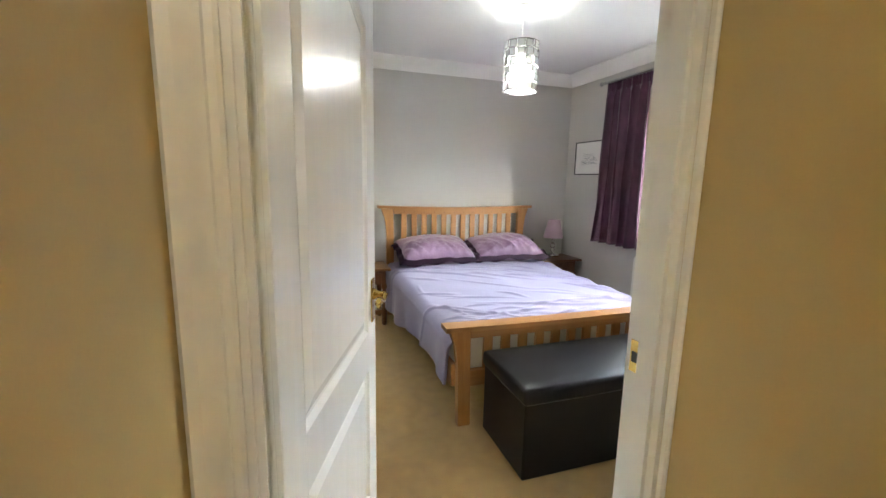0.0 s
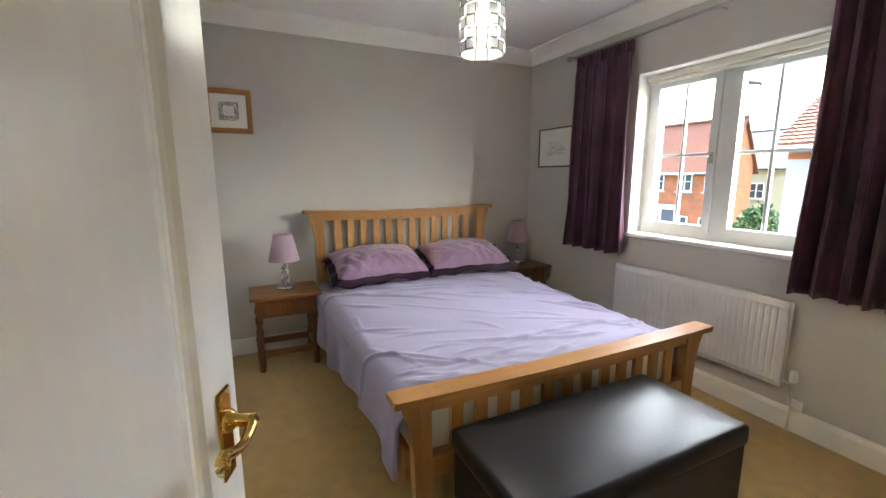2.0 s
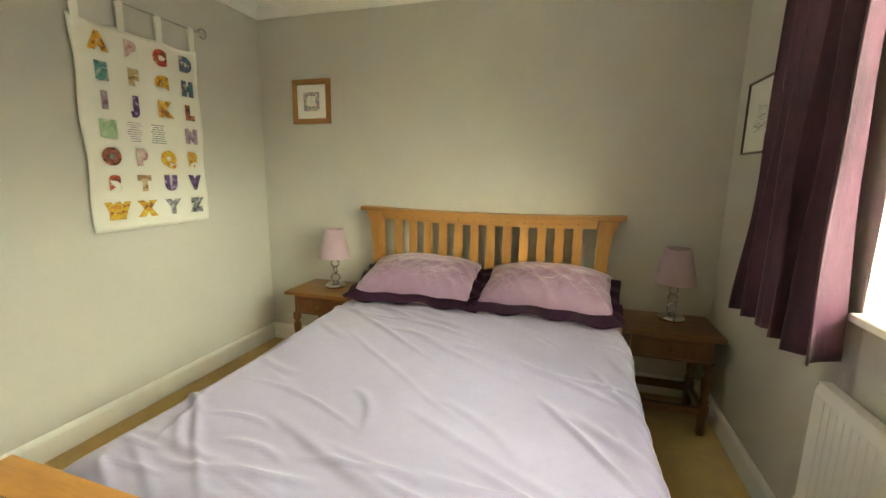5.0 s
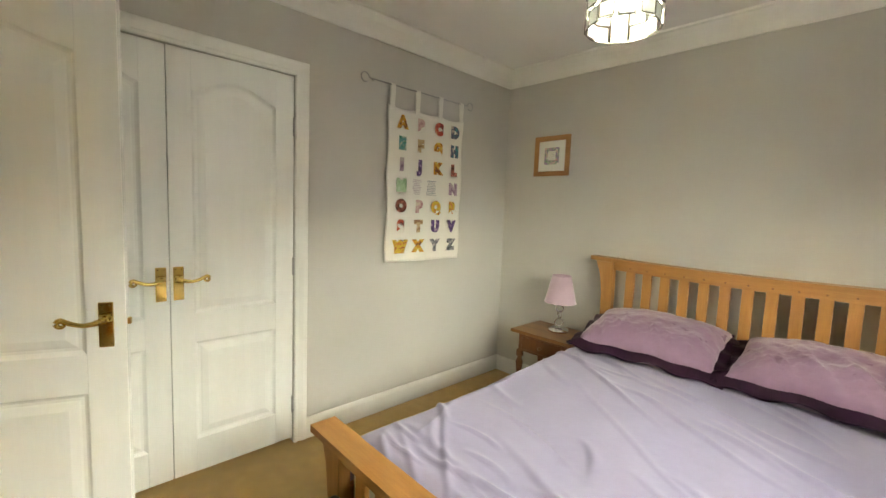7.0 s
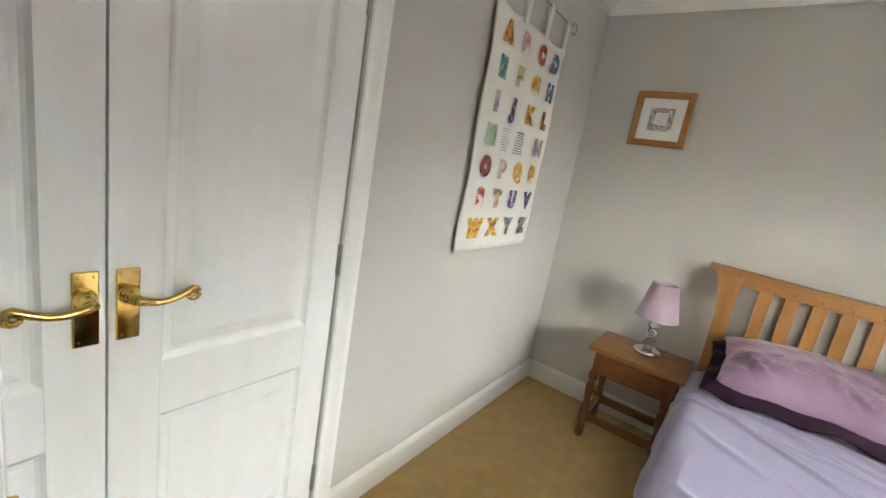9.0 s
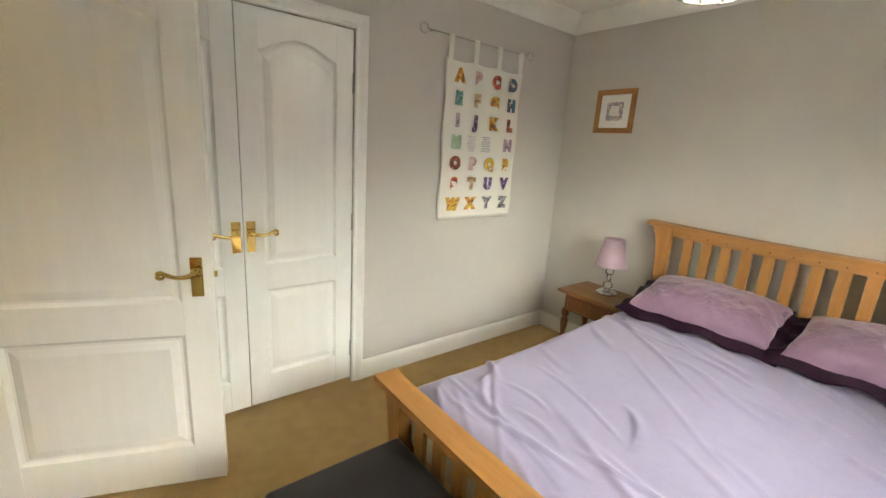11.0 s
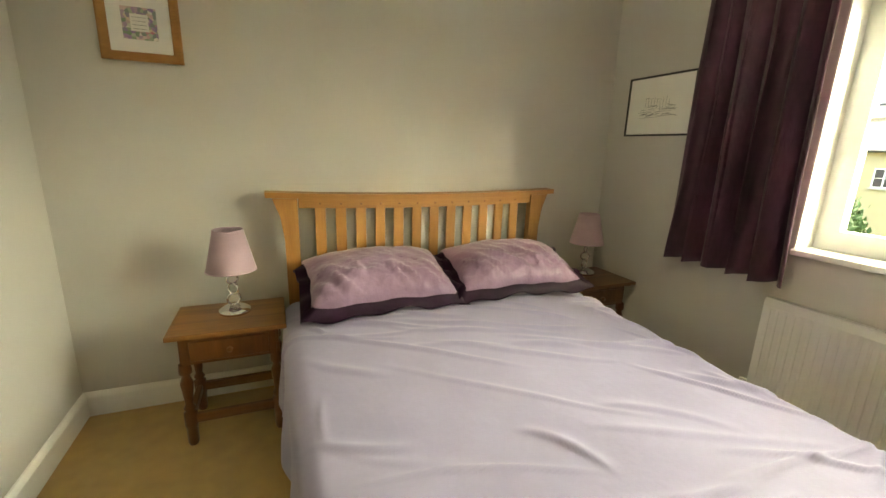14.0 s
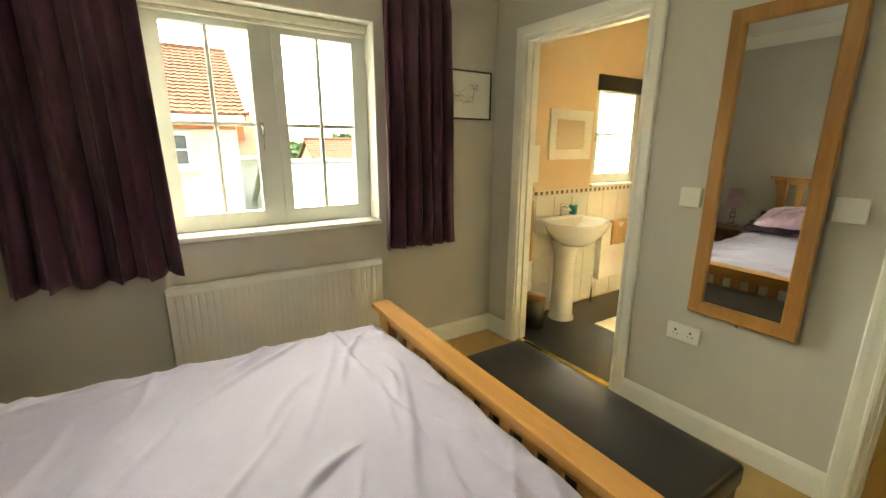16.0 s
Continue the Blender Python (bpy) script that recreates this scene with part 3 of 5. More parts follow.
bl = thing("roller_blind", (WX - 0.06, 0, WZ1 - 0.055), "cream blind rolled up under the window head", "blind")
part("roll", box(0, WY0 + 0.02, 0.0, 0.045, WY1 - 0.02, 0.047, 0.012, seg=3), BLIND, bl)
part("bottom_bar", box(0.012, WY0 + 0.03, -0.022, 0.030, WY1 - 0.03, -0.001, 0.004), BLIND, bl)

# radiator
rad = thing("radiator", (E - 0.01, 4.49, 0.0), "white panel radiator under the window", "radiator")
bm = bmesh.new()
y0, y1, z0, z1 = -0.555, 0.555, 0.215, 0.672
cols = 33
xf = -0.045
prof = []
for i in range(cols):
    a = y0 + 0.02 + (y1 - y0 - 0.04) * i / cols
    b = a + (y1 - y0 - 0.04) / cols
    g = (b - a)
    prof += [(a, 0.0), (a + g * 0.55, 0.0), (a + g * 0.68, 0.0022), (a + g * 0.87, 0.0022)]
prof = [(y0, 0.0)] + prof + [(y1, 0.0)]
lo = [bm.verts.new((xf + d, y, z0 + 0.045)) for y, d in prof]
hi = [bm.verts.new((xf + d, y, z1 - 0.045)) for y, d in prof]
l2 = [bm.verts.new((xf, y, z0 + 0.03)) for y, d in prof]
h2 = [bm.verts.new((xf, y, z1 - 0.03)) for y, d in prof]
l3 = [bm.verts.new((xf + 0.008, y, z0)) for y, d in prof]
h3 = [bm.verts.new((xf + 0.008, y, z1)) for y, d in prof]
for ra, rb in ((l3, l2), (l2, lo), (lo, hi), (hi, h2), (h2, h3)):
    for i in range(len(prof) - 1):
        bm.faces.new((ra[i], ra[i + 1], rb[i + 1], rb[i]))
box(xf + 0.009, y0, z0 + 0.002, xf + 0.022, y1, z1 - 0.002, bm=bm)
part("panel", bm, RAD, rad)
part("top_grille", box(xf + 0.006, y0, z1 + 0.0005, -0.005, y1, z1 + 0.008, 0.002), RAD, rad)
for yy in (y0 - 0.004, y1):
    part("side_cover", box(xf + 0.004, yy, z0, -0.006, yy + 0.004, z1, 0.001), RAD, rad)
v = part("valve_body", tube([(-0.02, y0 - 0.006, z0 + 0.03), (-0.02, y0 - 0.05, z0 + 0.03), (-0.02, y0 - 0.05, FL)], 0.0085, 10), PLASTIC, rad, "white pipe and valve", True)
part("valve_head", lathe([(0.017, 0), (0.019, 0.01), (0.019, 0.05), (0.013, 0.062), (0, 0.063)], 16, (-0.02, y0 - 0.05, z0 + 0.045)), PLASTIC, v, "white thermostatic valve head", True)
part("valve_body", tube([(-0.02, y1 + 0.004, z0 + 0.03), (-0.02, y1 + 0.04, z0 + 0.03), (-0.02, y1 + 0.04, FL)], 0.0085, 10), PLASTIC, rad, "", True)


# curtains
def curtain(y0, y1, z0, z1, seed, label):
    c = thing("curtain", (E - 0.085, (y0 + y1) / 2, z0), label, "curtain", "window curtains")
    rnd = random.Random(seed)
    n, rows = 110, 36
    folds = 4.7
    ph = [rnd.uniform(-0.5, 0.5) for _ in range(12)]
    bm = bmesh.new()
    grid = []
    for j in range(rows + 1):
        v = j / rows
        ring = []
        for i in range(n + 1):
            u = i / n
            k = u * folds * 2 * math.pi + 1.3 * math.sin(4.1 * u + ph[5] * 6) + 0.7 * math.sin(9.7 * u + ph[6] * 6 + 1.2 * v)
            amp = 0.022 + 0.026 * (1 - v) ** 0.7
            if v > 0.94:
                amp = 0.012
            x = amp * math.sin(k + 0.5 * math.sin(3.1 * u * 6 + ph[0] * 6) + 0.35 * (1 - v) * math.sin(9 * u + ph[1] * 5)) + 0.010 * math.sin(2.7 * k + ph[2] * 6 + v * 3) * (1 - v)
            x += 0.026 * noise.noise(Vector((u * 9 + seed, v * 2.6, seed))) * (1.1 - v)
            flare = 1.0 + 0.10 * (1 - v) - 0.02 * math.sin(math.pi * v)
            y = (u - 0.5) * (y1 - y0) * flare + 0.008 * math.sin(k * 2 + ph[3] * 6)
            zz = v * (z1 - z0) + (0.005 * math.sin(k + ph[4] * 6) * (1 - v) ** 6)
            ring.append(bm.verts.new((x, y, zz)))
        grid.append(ring)
    for a, b in zip(grid, grid[1:]):
        for i in range(n):
            bm.faces.new((a[i], a[i + 1], b[i + 1], b[i]))
    p = part("cloth", bm, CURTAIN, c, "", True)
    s = p.modifiers.new("thickness", "SOLIDIFY")
    s.thickness = 0.006
    for i in range(14):
        yy = (i + 0.5) / 14 - 0.5
        part("pleat", box(-0.016, yy * (y1 - y0) - 0.009, z1 - z0 - 0.075, 0.016, yy * (y1 - y0) + 0.009, z1 - z0 + 0.006, 0.006), CURTAIN, c)
    return c


ROD_Z, ROD_X = 2.235, E - 0.085
curtain(4.99, 5.52, 0.755, ROD_Z - 0.02, 3, "aubergine crushed-fabric curtain drawn to one side")
curtain(3.475, 3.905, 0.735, ROD_Z - 0.02, 8, "dark purple crushed-fabric curtain hanging in folds")
rod = thing("curtain_pole", (ROD_X, 0, ROD_Z), "slim brushed steel curtain pole with ball ends", "curtain pole")
part("pole", tube([(0, 3.36, 0), (0, 5.60, 0)], 0.0095, 12), STEEL, rod, "", True)
for yy, s in ((3.36, -1), (5.60, 1)):
    part("finial", moved(lathe([(0.0095, 0), (0.016, 0.008), (0.02, 0.02), (0.016, 0.032), (0, 0.04)], 14), Matrix.Translation((0, yy, 0)) @ Matrix.Rotation(radians(-90 * s), 4, "X")), STEEL, rod, "", True)
for yy in (3.41, 4.45, 5.565):
    part("bracket", tube([(0.084, yy, 0.0), (0.01, yy, 0.0)], 0.006, 8, lathe([(0, 0), (0.012, 0), (0.012, 0.02), (0, 0.02)], 10, (0, yy, -0.01))), STEEL, rod)

# ---- bed ----
BC = 1.70
bed = thing("bed", (BC, 5.16, 0.0), "honey oak slatted king-size bed frame", "bed")


def end_board(y, top, base, slat_n, half, cap_y0, cap_y1, foot_z, name, bow, xo):
    zt = lambda x: top - bow * (1 - (x / half) ** 2)
    for s in (-1, 1):
        o = [(s * (half - 0.155), foot_z), (s * (half - 0.085), foot_z), (s * (half - 0.078), top - 0.24), (s * (half - 0.062), top - 0.12), (s * (half - 0.030), top - 0.032), (s * (half - 0.145), top - 0.032 - bow * 0.2)]
        if s > 0:
            o = o[::-1]
        b = prism(o, 0.046, Matrix.Translation((xo, y - 0.023, 0)))
        part(name + "_post", b, OAK_Z, bed)
    xa = half - 0.15
    n = 20
    def bar(z_top, z_bot, y0, y1, hx):
        up = [(-hx + 2 * hx * i / n) for i in range(n + 1)]
        return prism([(x, z_top(x)) for x in up] + [(x, z_bot(x)) for x in reversed(up)], y1 - y0, Matrix.Translation((xo, y0, 0)))
    part(name + "_cap", bar(lambda x: zt(x), lambda x: zt(x) - 0.026, cap_y0, cap_y1, half), OAK_X, bed, "flat overhanging oak cap rail")
    part(name + "_top_rail", bar(lambda x: zt(x) - 0.027, lambda x: zt(x) - 0.075, y - 0.017, y + 0.017, xa), OAK_X, bed)
    part(name + "_lower_rail", box(xo - xa, y - 0.017, base - 0.09, xo + xa, y + 0.017, base, 0.002), OAK_X, bed)
    plug = mesh_of("plug", lathe([(0.0, 0.0), (0.0055, 0.0), (0.005, 0.0015), (0.0, 0.0015)], 10), PINE_X)
    for i in range(slat_n):
        x = -xa + 2 * xa * (i + 1) / (slat_n + 1)
        if name == "headboard":
            shared("plug", plug, bed, Matrix.Translation((xo + x, y - 0.0172, zt(x) - 0.052)) @ Matrix.Rotation(radians(90), 4, "X"))
        part(name + "_slat", box(xo + x - 0.026, y - 0.009, base, xo + x + 0.026, y + 0.009, zt(x) - 0.075), OAK_Z, bed)


end_board(0.945, 1.066, 0.48, 12, 0.815, 0.900, 0.990, FL, "headboard", 0.018, -0.02)
end_board(-1.035, 0.565, 0.30, 12, 0.845, -1.085, -0.990, FL, "footboard", 0.012, 0.018)
for s in (-1, 1):
    part("side_rail", box(s * 0.755 - 0.014, -1.01, 0.20, s * 0.755 + 0.014, 0.93, 0.33, 0.003), OAK_Y, bed)
part("mattress", box(-0.735, -0.985, 0.26, 0.735, 0.915, 0.478, 0.05, seg=3), mat("white_mattress_ticking", (0.75, 0.74, 0.72), 0.8, bump=0.3), bed, "white mattress under the duvet", True)

# duvet
dv = thing("duvet", (BC, 5.16, 0.497), "pale lilac cotton duvet, rumpled, spread over the bed", "duvet")
NU, NV = 250, 230
half_w, rad_c = 0.715, 0.075


def ridge(x, y, sc, wx, wy, off):
    n = noise.noise(Vector((x * sc * wx + off, y * sc * wy - off, off * 0.37)))
    return (1 - abs(n) * 2.2)


FOLDS = []
rf = random.Random(41)
for k in range(46):
    an = radians(rf.gauss(-31, 11))
    FOLDS.append((rf.uniform(-0.78, 0.80), rf.uniform(-0.85, 0.62), math.cos(an), math.sin(an), rf.uniform(0.14, 0.52), rf.uniform(0.010, 0.030), rf.uniform(0.005, 0.014), rf.uniform(-0.05, 0.05)))
for k in range(20):
    an = radians(rf.gauss(-8, 12))
    FOLDS.append((rf.uniform(-0.75, 0.75), rf.uniform(-0.97, -0.70), math.cos(an), math.sin(an), rf.uniform(0.10, 0.30), rf.uniform(0.010, 0.020), rf.uniform(0.006, 0.014), rf.uniform(-0.03, 0.03)))
for k in range(12):
    an = radians(rf.gauss(-70, 14))
    FOLDS.append((rf.choice((-1, 1)) * rf.uniform(0.62, 0.80), rf.uniform(-0.7, 0.5), math.cos(an), math.sin(an), rf.uniform(0.12, 0.25), rf.uniform(0.012, 0.022), rf.uniform(0.005, 0.010), rf.uniform(-0.03, 0.03)))

bm = bmesh.new()
grid = []
for j in range(NV + 1):
    v = j / NV
    y = -0.995 + v * 1.855
    ring = []
    for i in range(NU + 1):
        u = i / NU * 2 - 1
        drop = 0.155 + 0.10 * min(1.0, v * 1.6) + 0.022 * math.sin(5 * y + 2 * (u > 0)) + 0.010 * math.sin(13 * y)
        arc = math.pi / 2 * rad_c
        total = half_w + arc + drop
        s = abs(u) * total
        sg = 1 if u > 0 else -1
        if s < half_w:
            x, z, nx, nz = s, 0.0, 0.0, 1.0
        elif s < half_w + arc:
            a = (s - half_w) / rad_c
            x, z = half_w + rad_c * math.sin(a), -rad_c * (1 - math.cos(a))
            nx, nz = math.sin(a), math.cos(a)
        else:
            e = s - half_w - arc
            x, z, nx, nz = half_w + rad_c + 0.06 * e, -rad_c - e * 0.985, 1.0, 0.1
        x *= sg
        nx *= sg
        puff = 0.035 * math.cos(min(1, abs(x) / 0.78) * math.pi / 2) ** 0.6 + 0.020 * v
        foot = max(0.0, 1 - (y + 0.995) / 0.10)
        wr = 0.0
        for fx, fy, ca, sa, ln, wd, ht, bend in FOLDS:
            al = (x - fx) * ca + (y - fy) * sa
            if abs(al) > ln:
                continue
            ac = (y - fy) * ca - (x - fx) * sa - bend * (al / ln) ** 2 - 0.012 * noise.noise(Vector((al * 5, fx * 9, fy * 9)))
            q = ac / (wd if ac > 0 else wd * 0.45)
            if abs(q) < 3:
                wr += ht * math.exp(-q * q) * (1 - (al / ln) ** 2) ** 1.3
        wr += 0.006 * noise.noise(Vector((x * 4, y * 4, 7))) + 0.022 * noise.noise(Vector((x * 1.4, y * 1.4, 11)))
        fw = max(0.0, 1 - (y + 0.995) / 0.28)
        wr += 0.004 * fw * math.sin(26 * x + 6 * noise.noise(Vector((x * 3, y * 3, 2))))
        side = 0.016 * math.sin(17 * y + 2 * sg + 3 * noise.noise(Vector((y * 2, sg, 0)))) * min(1, max(0, (s - half_w - arc) / 0.2))
        d = puff * nz + wr + side * abs(nx)
        ring.append(bm.verts.new((x + nx * d, y, z + nz * d - 0.045 * foot ** 2)))
    grid.append(ring)
for a, b in zip(grid, grid[1:]):
    for i in range(NU):
        bm.faces.new((a[i], a[i + 1], b[i + 1], b[i]))
p = part("cover", bm, DUVET, dv, "", True)
s = p.modifiers.new("thickness", "SOLIDIFY")
s.thickness, s.offset = 0.018, -1


# pillows
def pillow(x, y, z, rz, tilt, seed, label):
    pl = thing("pillow", (x, y, z), label, "pillow", "bed pillows")
    pl.matrix_world = pose(x, y, z, tilt, 0, rz)
    hw, hd, th = 0.345, 0.212, 0.114
    n = 44
    for side in ("body",):
        bm = bmesh.new()
        for sgn in (1, -1):
            grid = []
            for j in range(n + 1):
                row = []
                for i in range(n + 1):
                    a, b = i / n * 2 - 1, j / n * 2 - 1
                    e = max(0.0, (1 - abs(a) ** 2.6)) ** 0.5 * max(0.0, (1 - abs(b) ** 2.6)) ** 0.5
                    pin = 1 - 0.05 * (1 - abs(b)) * abs(a) ** 3
                    pjn = 1 - 0.06 * (1 - abs(a)) * abs(b) ** 3
                    front = min(1.0, max(0.18, 0.45 - 0.75 * b))
                    w = 0.012 * noise.noise(Vector((a * 2.4 + seed, b * 2.4, seed))) + front * (0.028 * max(0, ridge(a * 1.1 + 0.45 * b, b * 0.5, 1.0, 4.0, 1.6, seed + 3.1)) ** 4 + 0.013 * max(0, ridge(a * 1.3 - 0.5 * b, b * 0.6 + 0.2 * a, 1.0, 7.5, 2.6, seed * 1.7)) ** 3)
                    row.append(bm.verts.new((a * hw * pin, b * hd * pjn, sgn * (th * e + w * e ** 0.5 * (sgn > 0)))))
                grid.append(row)
            for ra, rb in zip(grid, grid[1:]):
                for i in range(n):
                    bm.faces.new((ra[i], ra[i + 1], rb[i + 1], rb[i]))
        bmesh.ops.remove_doubles(bm, verts=bm.verts, dist=0.0005)
        part("body", bm, SATIN, pl, "shiny mauve satin front", True)
    bm = bmesh.new()
    loops = []
    segs = 96
    for k in range(segs):
        t = k / segs * 4
        q, f = int(t), t - int(t)
        a, b = [(-1 + 2 * f, -1), (1, -1 + 2 * f), (1 - 2 * f, 1), (-1, 1 - 2 * f)][q]
        pin = 1 - 0.05 * (1 - abs(b)) * abs(a) ** 3
        pjn = 1 - 0.06 * (1 - abs(a)) * abs(b) ** 3
        px, py = a * hw * pin, b * hd * pjn
        wv = 0.012 * math.sin(k * 0.9 + seed) + 0.008 * math.sin(k * 0.37 + seed * 2)
        ox, oy = 0.045 * a, (0.046 * b if b < 0 else -0.02 * b)
        if b > 0.9:
            ox = 0.0
        dz = -0.018 if b < -0.9 else -0.006
        loops.append([(px * 0.93, py * 0.9, 0.018), (px + ox, py + oy, 0.006 + wv + dz), (px + ox, py + oy, -0.004 + wv + dz), (px * 0.93, py * 0.9, -0.018)])
    vs = [[bm.verts.new(p) for p in l] for l in loops]
    for k in range(segs):
        a, b = vs[k], vs[(k + 1) % segs]
        for i in range(3):
            bm.faces.new((a[i], a[i + 1], b[i + 1], b[i]))
    part("border", bm, PURPLE, pl, "dark purple satin border", True)
    return pl


pillow(1.36, 5.87, 0.662, 1, 16, 1.3, "mauve satin pillow with a dark purple border")
pillow(2.095, 5.87, 0.662, -2, 15, 5.1, "crumpled mauve satin pillow with a dark purple edge")

# chest
ch = thing("storage_ottoman", (1.565, 3.85, FL), "black faux-leather storage ottoman at the bed foot", "ottoman")
part("body", box(-0.482, -0.235, 0.006, 0.482, 0.205, 0.375, 0.008, seg=2), LEATHER, ch)
bm = box(-0.492, -0.242, 0.367, 0.492, 0.217, 0.447, 0.018, seg=3)
top = [f for f in bm.faces if f.normal.z > 0.95 and f.calc_area() > 0.2]
bmesh.ops.subdivide_edges(bm, edges=list({e for f in top for e in f.edges}), cuts=8, use_grid_fill=True)
for vv in bm.verts:
    if vv.co.z > 0.445:
        vv.co.z += 0.010 * max(0, 1 - (vv.co.x / 0.49) ** 2) * max(0, 1 - ((vv.co.y + 0.0125) / 0.23) ** 2)
part("lid", bm, LEATHER, ch, "padded black lid", True)
for sx in (-0.43, 0.43):
    for sy in (-0.18, 0.16):
        part("foot", lathe([(0.02, 0), (0.022, 0.006), (0, 0.006)], 12, (sx, sy, 0)), BLACK, ch)


# nightstands
def nightstand(x, y, m1, m2, label):
    ns = thing("bedside_table", (x, y, FL), label, "bedside table", "bedside tables")
    hw, hd = 0.185, 0.135
    bm = box(-0.232, -0.19, 0.515, 0.232, 0.17, 0.537, 0.005, seg=2)
    part("top", bm, m1, ns)
    part("apron", walls([(-hw, -hd - 0.012, 0.385, hw, -hd + 0.006, 0.5145), (-hw, hd - 0.006, 0.385, hw, hd + 0.012, 0.5145), (-hw - 0.012, -hd + 0.006, 0.385, -hw + 0.006, hd - 0.006, 0.5145), (hw - 0.006, -hd + 0.006, 0.385, hw + 0.012, hd - 0.006, 0.5145)]), m2, ns)
    dr = part("drawer_front", box(-hw + 0.03, -hd - 0.022, 0.400, hw - 0.03, -hd - 0.0125, 0.490, 0.003), m2, ns)
    part("knob", moved(lathe([(0.006, 0), (0.006, 0.008), (0.012, 0.014), (0.012, 0.022), (0, 0.027)], 12), Matrix.Translation((0, -hd - 0.022, 0.445)) @ Matrix.Rotation(radians(90), 4, "X")), m1, dr, "turned wooden knob", True)
    leg = [(0.018, 0.0), (0.023, 0.015), (0.024, 0.09), (0.027, 0.095), (0.027, 0.16), (0.017, 0.168), (0.025, 0.182), (0.015, 0.20), (0.020, 0.24), (0.026, 0.30), (0.015, 0.335), (0.026, 0.345), (0.026, 0.362), (0.024, 0.386)]
    for sx in (-1, 1):
        for sy in (-1, 1):
            part("leg", lathe(leg, 12, (sx * (hw - 0.005), sy * hd, 0)), m2, ns, "", True)
    for sy in (-1, 1):
        part("stretcher", box(-hw + 0.01, sy * hd - 0.013, 0.104, hw - 0.01, sy * hd + 0.013, 0.146, 0.003), m1, ns)
    for sx in (-1, 1):
        part("stretcher", box(sx * (hw - 0.005) - 0.013, -hd + 0.01, 0.105, sx * (hw - 0.005) + 0.013, hd - 0.01, 0.145, 0.003), m1, ns)
    return ns


nightstand(0.69, 5.955, PINE_X, PINE_Z, "honey-brown wooden bedside table with turned legs")
nightstand(2.72, 5.955, DARK_X, DARK_Z, "dark brown wooden bedside table in the corner")


def table_lamp(x, y, z, label):
    lp = thing("table_lamp", (x, y, z), label, "lamp", "bedside lamps")
    lp.scale = (1.08, 1.08, 1.04)
    part("base", lathe([(0, 0), (0.062, 0), (0.065, 0.006), (0.062, 0.016), (0.040, 0.028), (0.014, 0.034), (0, 0.035)], 28), CHROME, lp, "", True)
    bm = bmesh.new()
    for k, (zz, r, tw) in enumerate(((0.062, 0.026, 20), (0.110, 0.024, -35), (0.155, 0.023, 30))):
        pts = []
        for i in range(24):
            a = i / 24 * 2 * math.pi
            c = r * math.cos(a)
            pts.append((c * math.cos(radians(tw)), c * math.sin(radians(tw)), zz + r * math.sin(a)))
        tube(pts, 0.0052, 8, bm, closed=True)
    part("ring_stem", bm, CHROME, lp, "chrome stem of stacked rings", True)
    part("socket", lathe([(0, 0.178), (0.009, 0.178), (0.012, 0.19), (0.012, 0.225), (0, 0.226)], 14), CHROME, lp, "", True)
    bm = lathe([(0.098, 0.195), (0.058, 0.375), (0.0565, 0.375), (0.0965, 0.195), (0.098, 0.195)], 40)
    part("shade", bm, SHADE, lp, "tapered mauve fabric shade", True)
    for r_, z_ in ((0.0985, 0.196), (0.058, 0.374)):
        part("shade_trim", tube([(r_ * math.cos(i / 32 * 6.28318), r_ * math.sin(i / 32 * 6.28318), z_) for i in range(32)], 0.0022, 6, closed=True), SHADE, lp, "", True)
    part("spider", tube([(-0.056, 0, 0.366), (0, 0, 0.33), (0.056, 0, 0.366)], 0.0015, 6, tube([(0, 0, 0.226), (0, 0, 0.33)], 0.0025, 6)), CHROME, lp)
    return lp


table_lamp(0.705, 5.985, 0.522, "small chrome ring lamp with a mauve shade, unlit")
table_lamp(2.755, 6.02, 0.522, "small chrome lamp with a mauve shade in the corner, unlit")


# ---- pendant lamp ----
pn = thing("pendant_lamp", (1.577, 4.73, H), "lit pendant lamp with a drum of square capiz shells", "pendant lamp")
part("ceiling_rose", lathe([(0, 0), (0.045, 0), (0.046, -0.008), (0.030, -0.022), (0.012, -0.028), (0, -0.028)], 24), PLASTIC, pn, "white plastic ceiling rose", True)
part("flex", tube([(0, 0, -0.026), (0, 0, -0.245)], 0.0032, 8), PLASTIC, pn)
part("bulb_holder", lathe([(0, -0.235), (0.014, -0.238), (0.017, -0.25), (0.017, -0.29), (0, -0.291)], 16), PLASTIC, pn, "", True)
part("bulb", lathe([(0.012, -0.292), (0.014, -0.305), (0.027, -0.335), (0.029, -0.355), (0.022, -0.378), (0, -0.387)], 20), BULB, pn, "glowing bulb", True)
R, TOP, BOT = 0.106, -0.222, -0.525
for zz in (TOP, BOT):
    part("wire_hoop", tube([(R * math.cos(i / 36 * 2 * math.pi), R * math.sin(i / 36 * 2 * math.pi), zz) for i in range(36)], 0.0022, 6, closed=True), IRON, pn, "thin wire hoop")
bm = bmesh.new()
for a in (0, 2.094, 4.189):
    tube([(0.016 * math.cos(a), 0.016 * math.sin(a), TOP - 0.02), (R * math.cos(a), R * math.sin(a), TOP)], 0.0015, 5, bm)
part("spider", bm, IRON, pn)
COLS, RWS = 12, 6
tw, thh = 2 * math.pi * R / COLS * 0.86, (TOP - BOT) / RWS * 0.92
shell = mesh_of("shell", box(-tw / 2 + 0.003, -0.0008, -thh / 2 + 0.003, tw / 2 - 0.003, 0.0008, thh / 2 - 0.003), CAPIZ)
rimbm = bmesh.new()
